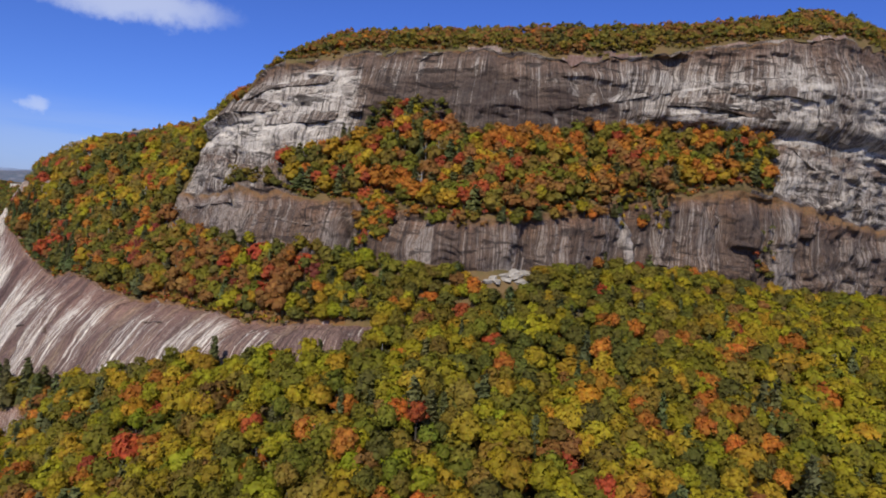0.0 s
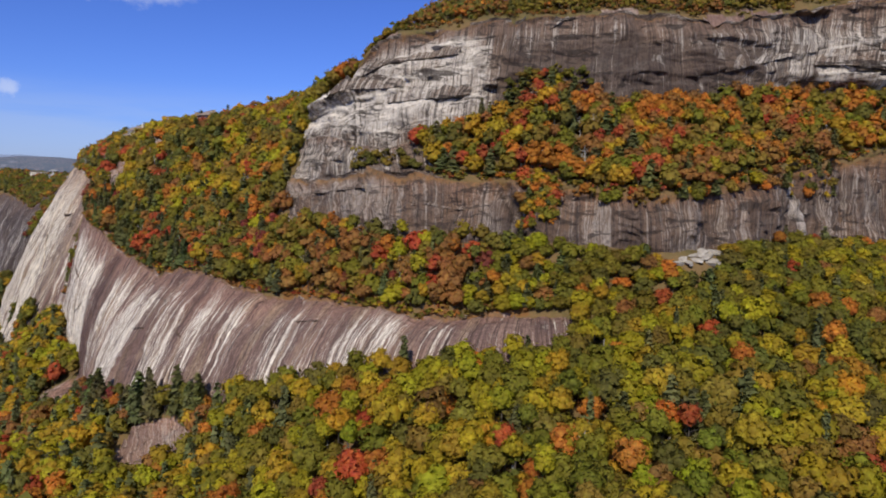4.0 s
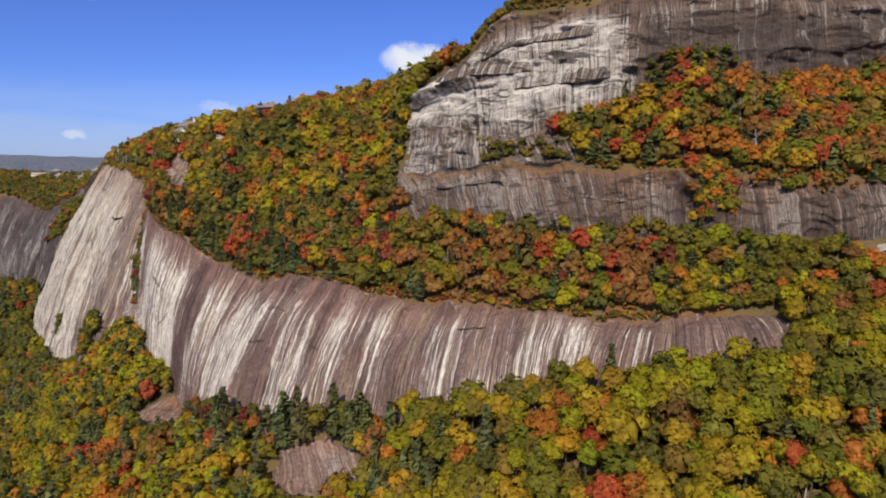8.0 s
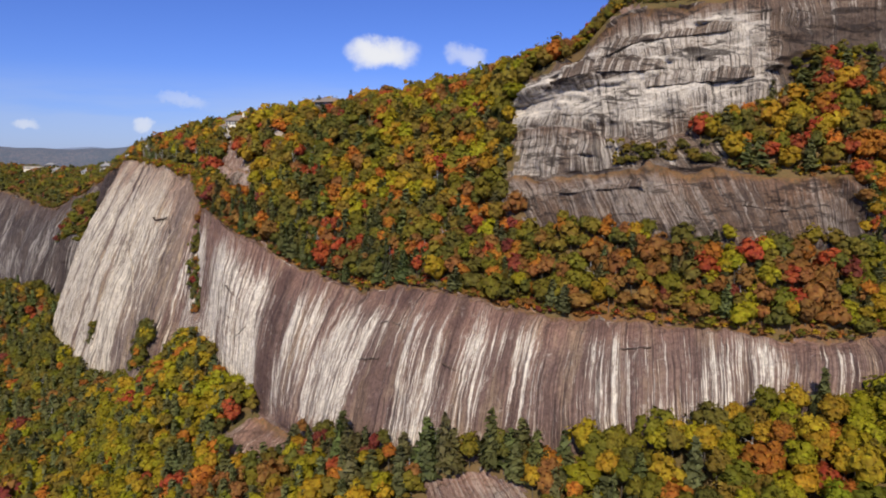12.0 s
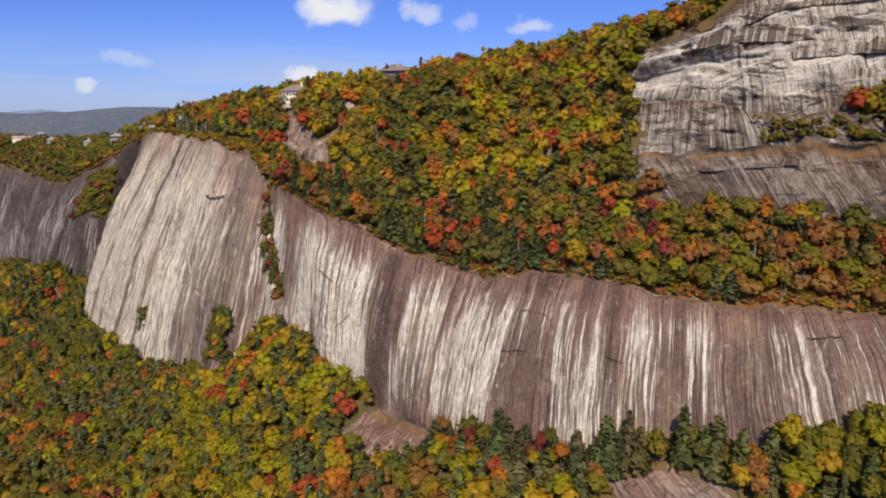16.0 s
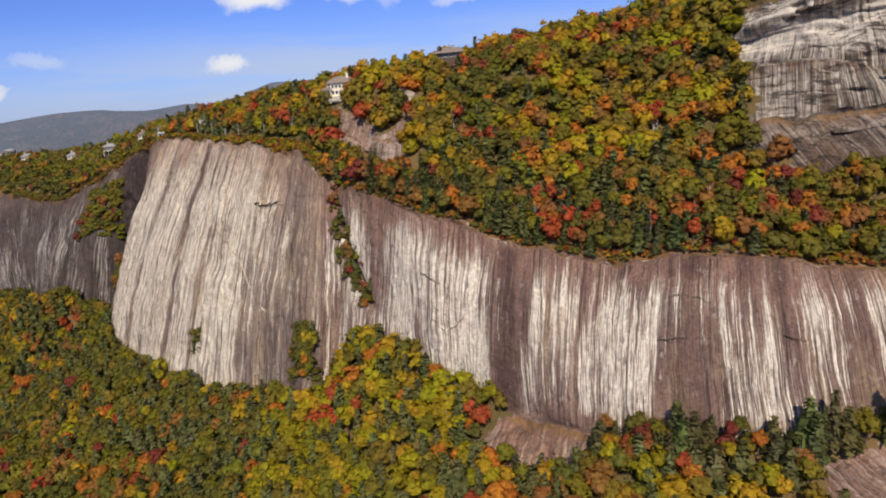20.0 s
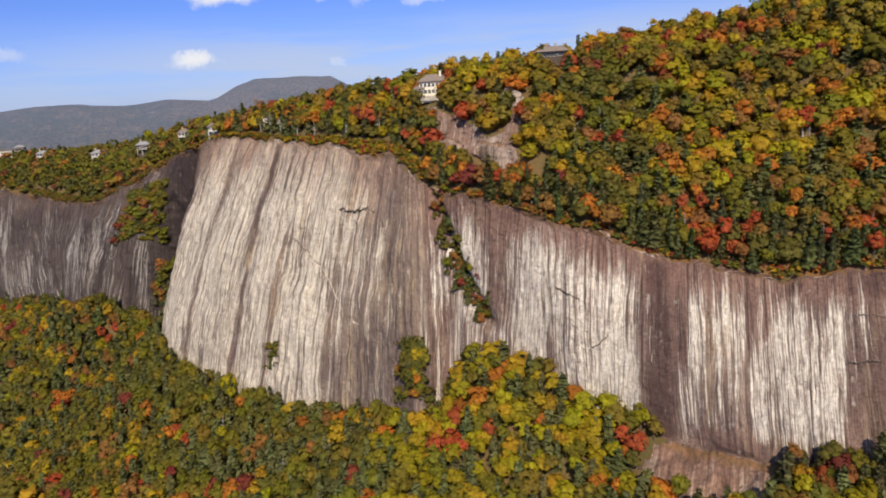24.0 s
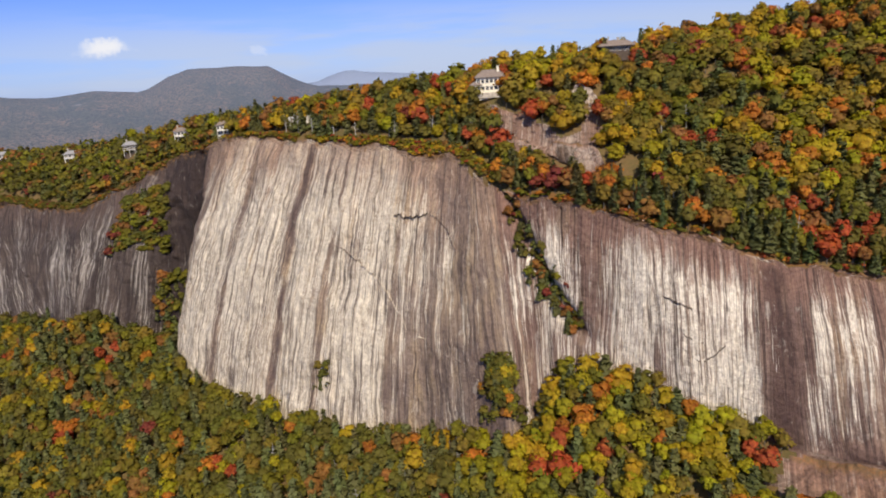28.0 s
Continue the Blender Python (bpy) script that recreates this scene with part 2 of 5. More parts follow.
def forest_floor():
    m, net = material("forest_floor")
    place = net.node("NewGeometry").outputs["Position"]
    big, small = net.noise(place, 0.05, 4.0), net.noise(place, 0.9, 5.0, 0.7)
    color = net.mix(net.smooth(big, 0.4, 0.62), rgb(0.175, 0.115, 0.052), rgb(0.120, 0.100, 0.040))
    color = net.mix(net.smooth(small, 0.45, 0.7), color, rgb(0.20, 0.125, 0.055))
    bare = net.node("Attribute", attribute_name="edge").outputs["Fac"]
    color = net.mix(net.smooth(bare, 0.15, 0.6), color, rgb(0.21, 0.105, 0.038))
    finish(net, color, 0.95, small, 1.0, 0.6, 0.1)
    return m


def distant_ground():
    m, net = material("distant_woods")
    place = net.node("NewGeometry").outputs["Position"]
    big, mid, small = net.noise(place, 0.0035, 5.0, 0.6), net.noise(place, 0.02, 5.0, 0.7), net.noise(place, 0.11, 4.0, 0.7)
    color = net.mix(net.smooth(big, 0.4, 0.62), rgb(0.062, 0.064, 0.050), rgb(0.135, 0.104, 0.076))
    color = net.mix(net.smooth(mid, 0.48, 0.62, 0.0, 0.8), color, rgb(0.17, 0.115, 0.080))
    color = net.mix(net.smooth(small, 0.45, 0.58, 0.0, 0.9), color, rgb(0.030, 0.036, 0.034))
    color = net.mix(net.smooth(net.noise(place, 0.008, 3.0), 0.68, 0.74, 0.0, 0.7), color, rgb(0.22, 0.20, 0.19))
    # haze put into the base colour: ridges kilometres away are mixed toward blue
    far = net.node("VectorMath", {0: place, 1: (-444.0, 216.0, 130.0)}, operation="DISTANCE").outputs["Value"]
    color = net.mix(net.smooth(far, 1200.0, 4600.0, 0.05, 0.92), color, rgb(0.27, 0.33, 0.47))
    finish(net, color, 1.0, small, 1.0, 6.0, 0.0)
    return m


def leaf_material(name, source):
    m, net = material(name)
    if source == "attribute":
        tint = net.node("Attribute", attribute_name="tint").outputs["Color"]
        each = net.node("NewGeometry").outputs["Random Per Island"]
    else:
        tint = net.node("ObjectInfo").outputs["Color"]
        each = net.node("NewGeometry").outputs["Random Per Island"]
    place = net.node("NewGeometry").outputs["Position"]
    dapple = net.noise(place, 0.55, 2.0)
    hsv = net.node("HueSaturation", {"Hue": net.smooth(dapple, 0.2, 0.8, 0.487, 0.513), "Saturation": 1.0,
                                     "Value": net.math("MULTIPLY", net.smooth(each, 0.0, 1.0, 0.80, 1.20), net.smooth(dapple, 0.25, 0.75, 0.86, 1.14)),
                                     "Color": tint}).outputs[0]
    # sprays are lit by the way their bough leans
    lean = net.node("Attribute", attribute_name="lean").outputs["Vector"]
    lean = net.node("VectorTransform", {0: lean}, vector_type="NORMAL", convert_from="OBJECT", convert_to="WORLD").outputs[0]
    lean = net.node("Bump", {"Height": net.noise(place, 1.3, 3.0, 0.65), "Strength": 0.6, "Distance": 0.7, "Normal": lean}).outputs[0]
    front = net.node("BsdfPrincipled", {"Base Color": hsv, "Roughness": 0.62, "Specular IOR Level": 0.2, "Normal": lean})
    glow = net.node("BsdfTranslucent", {"Color": hsv})
    both = net.node("MixShader", {0: 0.40, 1: front.outputs[0], 2: glow.outputs[0]})
    net.tree.links.new(both.outputs[0], net.node("OutputMaterial").inputs[0])
    return m


def plain(name, color, rough=0.7, vary=0.25, scale=1.5, spec=0.3):
    m, net = material(name)
    place = net.node("TexCoord").outputs["Object"]
    n = net.noise(place, scale, 5.0, 0.6)
    c = net.mix(net.smooth(n, 0.3, 0.7), rgb(*[v * (1 - vary) for v in color]), rgb(*[min(1, v * (1 + vary)) for v in color]))
    finish(net, c, rough, n, 0.3, 0.05, spec)
    return m


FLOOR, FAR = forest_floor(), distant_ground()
LEAF_STUFF, LEAF_TREE = leaf_material("forest_leaves", "attribute"), leaf_material("tree_leaves", "object")
BARK = plain("bark", (0.10, 0.085, 0.068), 0.95, 0.4, 2.0)
PALE_BARK = plain("pale_bark", (0.42, 0.40, 0.37), 0.9, 0.3, 2.0)

# ---- the lie of the land ----
# Each line runs along the massif, from the east end of the big cliff to the far western cliffs.
# Entries: station, x, y, z.  Stations grow westward; the same station on all lines makes one section from valley to back slope.
VALLEY = ((-1, 560, -260, -150), (0, 330, -150, -70), (2, 120, -70, -48), (4, 0, -60, -50), (6, -140, -40, -70), (8, -280, 40, -95),
          (10, -430, 120, -120), (12, -540, 200, -140), (14, -660, 330, -150), (16, -760, 450, -155), (18, -950, 560, -160), (20, -1500, 900, -172))
FRONT = ((-1, 560, 120, -60), (0, 330, 150, 12), (1, 215, 165, 22), (2, 150, 172, 25), (3, 82, 172, 25), (4, 6, 160, 25), (5, -46, 172, 19),
         (6, -100, 200, 5), (7, -138, 222, -6), (8, -195, 262, -15), (9, -262, 305, -30), (10, -300, 350, -36), (11, -340, 400, -44),
         (12, -384, 440, -62), (13, -430, 490, -70), (14, -490, 565, -74), (15, -530, 620, -82), (16, -560, 655, -84), (17, -620, 700, -88),
         (18, -760, 790, -92), (20, -1400, 1150, -170))
SLAB_FOOT = ((-1, 540, 330, -20), (0, 330, 305, 46), (1, 200, 290, 48), (2, 140, 262, 48), (3, 80, 232, 47), (4, 15, 222, 45), (5, -52, 236, 38),
             (6, -112, 248, 24), (7, -158, 272, 10), (8, -193, 294, 1), (8.5, -214, 316, -4), (9, -231, 338, -7), (9.5, -247, 363, -8),
             (9.8, -258, 381, -7), (10.1, -268, 392, -2), (10.6, -287, 420, 8), (10.85, -301, 435, 1), (11, -309, 437, -13))
PILLAR_FOOT = ((11.15, -317, 432, -19), (11.3, -325, 429, -20), (11.6, -334, 448, -24), (12, -347, 476, -33), (12.6, -375, 508, -37), (13.2, -406, 549, -36), (13.9, -440, 610, -29), (14.3, -440, 634, -22),
               (14.42, -436, 648, -24), (14.55, -428, 660, -30), (14.8, -440, 672, -34), (15.1, -458, 684, -28), (15.35, -478, 694, -20), (15.6, -488, 700, -17), (16, -502, 708, -19), (17, -552, 770, -29), (18, -680, 870, -45), (20, -1400, 1250, -170))
SLAB_RIM = ((-1, 540, 350, 0), (0, 330, 325, 52), (1, 200, 308, 54), (2, 140, 282, 54), (3, 80, 251, 54), (4, 16, 240, 55), (5, -40, 256, 53),
            (5.5, -64, 257, 50.5), (6, -97, 279, 50.5), (7, -135, 301, 50), (8, -165, 321, 51), (8.5, -182, 339, 53), (9, -206, 361, 48),
            (9.5, -233, 386, 54), (10.1, -264, 415, 64), (10.6, -279, 436, 70), (10.85, -290, 460, 73.5), (11, -296, 474, 73))
PILLAR_RIM = ((11.15, -299, 484, 74), (11.3, -302, 491, 79), (11.6, -306, 500, 85), (12, -311, 511, 89), (12.6, -330, 538, 93), (13.2, -352, 572, 95), (13.9, -384, 633, 98), (14.3, -396, 652, 96),
              (14.42, -400, 660, 94), (14.55, -404, 666, 91), (14.8, -412, 678, 88), (15.1, -424, 694, 83), (15.35, -438, 706, 76), (15.6, -454, 716, 66), (16, -480, 735, 54), (17, -547, 830, 52), (18, -660, 930, 54), (20, -1400, 1420, -165))
CLIFF_FOOT = ((-1, 540, 480, 40), (0, 330, 425, 60), (1, 200, 346, 66), (2, 139, 309, 73), (3, 92, 297, 80), (4, 23, 262, 77), (5, -36, 274, 77),
              (6, -84, 289, 74), (6.7, -128, 330, 76), (7.2, -152, 352, 73), (8, -180, 358, 68), (9, -218, 392, 68), (10, -258, 435, 80), (11, -290, 485, 88),
              (12, -300, 520, 100), (13, -342, 572, 102), (14, -384, 645, 100), (15, -424, 715, 84), (16, -482, 755, 60), (17, -556, 850, 60),
              (18, -680, 960, 60), (20, -1380, 1480, -160))
LEDGE_LIP = ((-1, 540, 490, 80), (0, 332, 430, 100), (1, 203, 351, 110), (2, 142, 321, 119), (3, 95, 310, 112), (3.5, 60, 292, 105), (4, 23, 273, 97), (5, -32, 289, 100),
             (5.5, -56, 299, 100), (6, -88, 313, 102), (6.7, -132, 354, 98), (7.2, -155, 376, 92), (8, -182, 385, 82), (9, -220, 412, 82),
             (10, -256, 450, 92), (11, -284, 492, 97), (12, -300, 526, 105), (13, -340, 580, 106), (14, -384, 655, 101), (15, -430, 735, 86),
             (16, -490, 790, 68), (17, -575, 890, 67), (18, -700, 1000, 66), (20, -1360, 1540, -155))
LEDGE_BACK = ((-1, 542, 500, 120), (0, 334, 436, 138), (1, 205, 356, 141), (2, 153, 341, 143), (3, 92, 339, 142), (3.5, 60, 330, 138), (4, 20, 323, 134), (5, -29, 322, 137),
              (5.5, -57, 319, 121), (6, -92, 328, 114), (6.7, -126, 361, 118), (7.2, -152, 392, 112), (8, -178, 410, 100), (9, -218, 438, 100),
              (10, -246, 466, 107), (11, -278, 500, 110), (12, -300, 534, 110), (13, -338, 588, 109), (14, -384, 665, 102), (15, -436, 755, 88),
              (16, -496, 820, 74), (17, -595, 930, 74), (18, -720, 1040, 70), (20, -1340, 1600, -150))
SUMMIT_RIM = ((-1, 545, 510, 200), (0, 335, 445, 208), (1, 206, 361, 201), (2, 155, 344, 193), (3, 102, 348, 185), (3.5, 54, 335, 174), (4, 22, 336, 177), (5, -24, 340, 174),
              (5.5, -51, 336, 170), (6, -92, 354, 166), (6.7, -114, 368, 148), (7.2, -140, 410, 137), (8, -170, 436, 126), (9, -208, 462, 123),
              (10, -236, 486, 124), (11, -272, 512, 120), (12, -302, 545, 113), (13, -340, 598, 111), (14, -386, 678, 102), (15, -442, 775, 88),
              (16, -500, 842, 77), (17, -605, 960, 78), (18, -730, 1070, 72), (20, -1320, 1660, -150))
CREST = ((-1, 550, 590, 228), (0, 340, 510, 238), (1, 216, 412, 227), (2, 162, 388, 213), (3, 106, 384, 204.5), (4, 24, 378, 196), (5, -22, 380, 192), (6, -80, 394, 182), (6.35, -94, 402, 166),
         (6.7, -106, 420, 154), (7.2, -128, 444, 147), (8, -160, 470, 141.5), (9, -200, 494, 134), (10, -230, 514, 129.5), (11, -268, 536, 125), (12, -312, 562, 118),
         (13, -350, 612, 112), (14, -396, 692, 102), (15, -452, 800, 88), (16, -520, 880, 80), (17, -630, 1000, 78), (18, -760, 1110, 72), (20, -1300, 1720, -150))
BACK = ((-1, 700, 1000, -165), (2, 250, 900, -165), (6, -10, 920, -165), (8, -100, 960, -165), (11, -150, 1040, -165), (14, -250, 1200, -165), (16, -380, 1400, -165),
        (18, -620, 1640, -165), (20, -1250, 2000, -170))
LINES = (VALLEY, FRONT, SLAB_FOOT + PILLAR_FOOT, SLAB_RIM + PILLAR_RIM, CLIFF_FOOT, LEDGE_LIP, LEDGE_BACK, SUMMIT_RIM, CREST, BACK)
ROWS_BETWEEN = (22, 32, 52, 20, 24, 22, 46, 10, 16)
PER_STATION = 30
FIRST, LAST = -1.0, 20.0


def glide(points, at):
    """A smooth curve through the points of a line, at the stations given."""
    p = np.array(points, float)
    u, q = p[:, 0], p[:, 1:]
    h = np.diff(u)
    d = np.diff(q, axis=0) / h[:, None]
    m = np.empty_like(q)
    m[0], m[-1] = d[0], d[-1]
    m[1:-1] = (d[:-1] * h[1:, None] + d[1:] * h[:-1, None]) / (h[:-1] + h[1:])[:, None]
    i = np.clip(np.searchsorted(u, at, "right") - 1, 0, len(u) - 2)
    s = ((at - u[i]) / h[i])[:, None]
    hi = h[i][:, None]
    return ((2 * s**3 - 3 * s**2 + 1) * q[i] + (s**3 - 2 * s**2 + s) * hi * m[i] + (3 * s**2 - 2 * s**3) * q[i + 1] + (s**3 - s**2) * hi * m[i + 1])


LATTICE = np.random.RandomState(5).rand(4096)


def lattice_noise(p):
    """Smooth value noise, 0 to 1, of points (..., 3)."""
    c = np.floor(p).astype(np.int64)
    f = p - c
    f = f * f * (3 - 2 * f)
    total = 0.0
    for dx in (0, 1):
        for dy in (0, 1):
            for dz in (0, 1):
                k = ((c[..., 0] + dx) * 73856093 ^ (c[..., 1] + dy) * 19349663 ^ (c[..., 2] + dz) * 83492791) & 4095
                w = (f[..., 0] if dx else 1 - f[..., 0]) * (f[..., 1] if dy else 1 - f[..., 1]) * (f[..., 2] if dz else 1 - f[..., 2])
                total = total + w * LATTICE[k]
    return total


def rough(p, size, octaves=3):
    """Fractal noise about 0, within -1 to 1, with features of that size in metres."""
    total, gain, norm = 0.0, 1.0, 0.0
    for k in range(octaves):
        total = total + gain * (lattice_noise(p / size * 2**k + 17.3 * k) * 2 - 1)
        norm += gain
        gain *= 0.5
    return total / norm


def ramp(x, low, high):
    t = np.clip((x - low) / (high - low), 0, 1)
    return t * t * (3 - 2 * t)


def oval(p, x, y, rx, ry, turn=0.0):
    """1 inside an oval of the plan, 0 outside, soft at its edge."""
    a = radians(turn)
    dx, dy = p[..., 0] - x, p[..., 1] - y
    e = np.hypot((dx * math.cos(a) + dy * math.sin(a)) / rx, (-dx * math.sin(a) + dy * math.cos(a)) / ry)
    return 1 - ramp(e + 0.25 * rough(p, 7.0), 0.85, 1.1)


def lay_of_land():
    at = np.linspace(FIRST, LAST, int((LAST - FIRST) * PER_STATION) + 1)
    lines = [glide(line, at) for line in LINES]
    rows, strip, part_way = [], [], []
    for k, n in enumerate(ROWS_BETWEEN):
        for j in range(n + (k == len(ROWS_BETWEEN) - 1)):
            v = j / n
            rows.append(lines[k] * (1 - v) + lines[k + 1] * v)
            strip.append(k)
            part_way.append(v)
    return at, np.array(rows), np.array(strip), np.array(part_way)


def outcrop(strip, v, u):
    """Slabs on the hill below the cream house, and a knob beside them."""
    tall = strip + v
    slabs = ramp(u, 10.12, 10.22) * (1 - ramp(u, 11.30, 11.36)) * ramp(tall, 4.0, 4.15) * (1 - ramp(tall, 5.9, 6.1) * (u > 10.8) - ramp(tall, 5.4, 5.6) * (u <= 10.8))
    knob = ramp(u, 10.14, 10.18) * (1 - ramp(u, 10.38, 10.42)) * ramp(tall, 5.2, 5.3) * (1 - ramp(tall, 6.3, 6.45))
    return np.maximum(slabs, knob)


def rockiness(strip, v, u, p):
    """How far a spot is bare rock (1) or wooded ground (0)."""
    ragged = 0.10 * rough(p, 9.0)
    r = np.zeros(np.broadcast(strip, u).shape)
    r = np.where(strip == 2, ramp(u + ragged * 3, 4.5, 4.7), r)
    r = np.where(strip == 4, 1 - ramp(u + ragged * 3, 6.75, 7.0), r)
    ledge = np.maximum(1 - ramp(u + ragged * 2, 1.75, 1.95), ramp(u + ragged * 3, 5.72, 5.95) * (1 - ramp(u + ragged * 3, 6.75, 7.0)))
    r = np.where(strip == 5, ledge, r)
    r = np.where(strip == 6, 1 - ramp(u + ragged * 3, 6.8, 7.0), r)
    fringe = 1 - ramp(v + 0.16 * rough(p, 7.0, 2) + 0.03, 0.05, 0.09)
    r = np.where((strip == 3) & (u > 5) & (u < 18), fringe, r)
    r = np.where((strip == 7) & (u < 6.8), 1 - ramp(v + 0.5 * rough(p, 12.0, 3), 0.0, 0.1), r)
    # lower apron below the yellow corner, outcrops below the slab and under the white house
    r = np.maximum(r, np.where(strip == 1, oval(p, -246, 344, 25, 14, -52), 0))
    r = np.maximum(r, np.where(strip == 1, oval(p, -171, 262, 21, 12, -40), 0))
    r = np.maximum(r, np.where(strip == 1, oval(p, -192, 250, 16, 11, -40), 0))
    r = np.maximum(r, np.where(strip <= 1, oval(p, -552, 684, 14, 9, -40), 0))
    r = np.maximum(r, outcrop(strip, v + ragged * 5, u + ragged * 2.5))
    return r


STATION, GRID, STRIP, ALONG = lay_of_land()
U2, STRIP2, V2 = np.broadcast_arrays(STATION[None, :], STRIP[:, None], ALONG[:, None])
BARE = rockiness(STRIP2, V2, U2, GRID)


def weather(grid):
    """Bulges the faces, then roughens rock and ground."""
    du = np.gradient(grid, axis=1)
    dv = np.gradient(grid, axis=0)
    n = np.cross(du, dv)
    n /= np.linalg.norm(n, axis=2, keepdims=True) + 1e-9
    n *= np.where(n[..., 2:3] < 0, -1, 1)
    wall = (STRIP2 == 2) | (STRIP2 == 4) | (STRIP2 == 6)
    bulge = np.where(STRIP2 == 2, 4.5, np.where(STRIP2 == 6, 1.5, 1.0)) * np.sin(np.pi * V2) * wall * BARE
    bulge *= np.where((STRIP2 == 2) & (U2 > 10.0), np.maximum(1 - ramp(U2, 10.0, 10.8), ramp(U2, 11.3, 12.0)), 1.0)
    smooth_face = np.where(STRIP2 == 2, np.where(U2 > 11.2, 0.8, 0.55), 1.7)
    crag = smooth_face * (1.5 * rough(grid, 16.0, 3) + 0.6 * rough(grid * np.array((1, 1, 0.45)), 5.0, 2))
    beds = rough(grid * np.array((0.10, 0.10, 1.0)), 7.0, 3) * np.where(STRIP2 >= 4, 1.9, 0.0)
    # a long roof shelters the ledge's east end, and a nose juts out at the west end of the summit wall
    shelf = np.where(STRIP2 == 6, 5.0 * ramp(V2, 0.10, 0.22) * (1 - ramp(V2, 0.45, 0.95)) * (1 - ramp(U2, 2.6, 3.4)), 0.0)
    nose = np.where(STRIP2 == 6, 5.5 * ramp(V2, 0.42, 0.50) * (1 - ramp(V2, 0.55, 1.0)) * ramp(U2, 6.0, 6.5), 0.0)
    cleft = np.where(STRIP2 == 2, -6.0 * np.exp(-(((U2 - 10.62 - 0.46 * V2) / 0.045) ** 2)) * ramp(V2, 0.15, 0.3), 0.0)
    split = np.where(STRIP2 == 4, -5.0 * np.maximum(np.exp(-(((U2 - 4.95 - 0.3 * V2) / 0.05) ** 2)), np.exp(-(((U2 - 3.10 - 0.14 * V2) / 0.04) ** 2))), 0.0)
    # the gully west of the buttress bites deep behind its flank
    bite = np.where(STRIP2 == 2, -18.0 * ramp(U2, 14.32, 14.46) * (1 - ramp(U2, 14.75, 15.35)) * (1 - ramp(V2, 0.40, 0.85)), 0.0)
    flutes = np.where((STRIP2 == 2) & (U2 > 11.2), 1.3, np.where(STRIP2 == 4, 2.2, 0.0)) * (rough(np.stack((U2 * 9.0, V2 * 1.5, 0 * U2), -1), 1.0, 2))
    pods = np.where(STRIP2 == 4, 4.0 * (np.abs(np.sin(np.pi * (U2 * 2.1 + 0.35 * rough(GRID * np.array((1, 1, 0.2)), 40.0, 2)))) ** 0.5 - 0.75) * (1 - ramp(U2, 4.75, 5.05)) * (1 - 0.8 * ramp(V2, 0.7, 1.0)), 0.0)
    crag = crag + pods + bite + flutes + shelf + nose + cleft + split
    soil = 1.3 * rough(grid, 28.0, 3)
    out = grid + n * (bulge + BARE * (crag + beds))[..., None]
    out[..., 2] += (1 - BARE) * soil
    # broken rims: the top of each wall steps up and down
    rim = np.where(wall, ramp(V2, 0.86, 1.0), np.where((STRIP2 == 3) | (STRIP2 == 5) | (STRIP2 == 7), 1 - ramp(V2, 0.0, 0.25), 0.0)) * ((U2 > 4.6) | (STRIP2 >= 4))
    out[..., 2] += rim * (np.where(U2 > 11.2, 4.0, 3.0) * rough(grid * np.array((1, 1, 0)), 15.0, 3) + 2.0 * rough(grid * np.array((1, 1, 0)), 5.0, 2))
    return out


GRID = weather(GRID)


# run-off leaves the sections' lines and drifts west going up the face: metres for each metre up, by station
DRIFT = np.interp(STATION, (4.5, 5.5, 6.0, 6.5, 7.0, 7.5, 8.0, 8.5, 9.0, 9.4, 9.7, 10.0, 10.5, 11.2, 12.0, 12.6, 13.9, 14.5, 16.0),
                  (0.30, 0.28, 0.06, 0.10, 0.14, 0.15, 0.19, 0.21, 0.15, 0.06, -0.04, -0.10, -0.10, 0.0, 0.05, 0.07, 0.08, 0.05, 0.05))


def bump(u, centre, half):
    return np.exp(-(((u - centre) / half) ** 2))


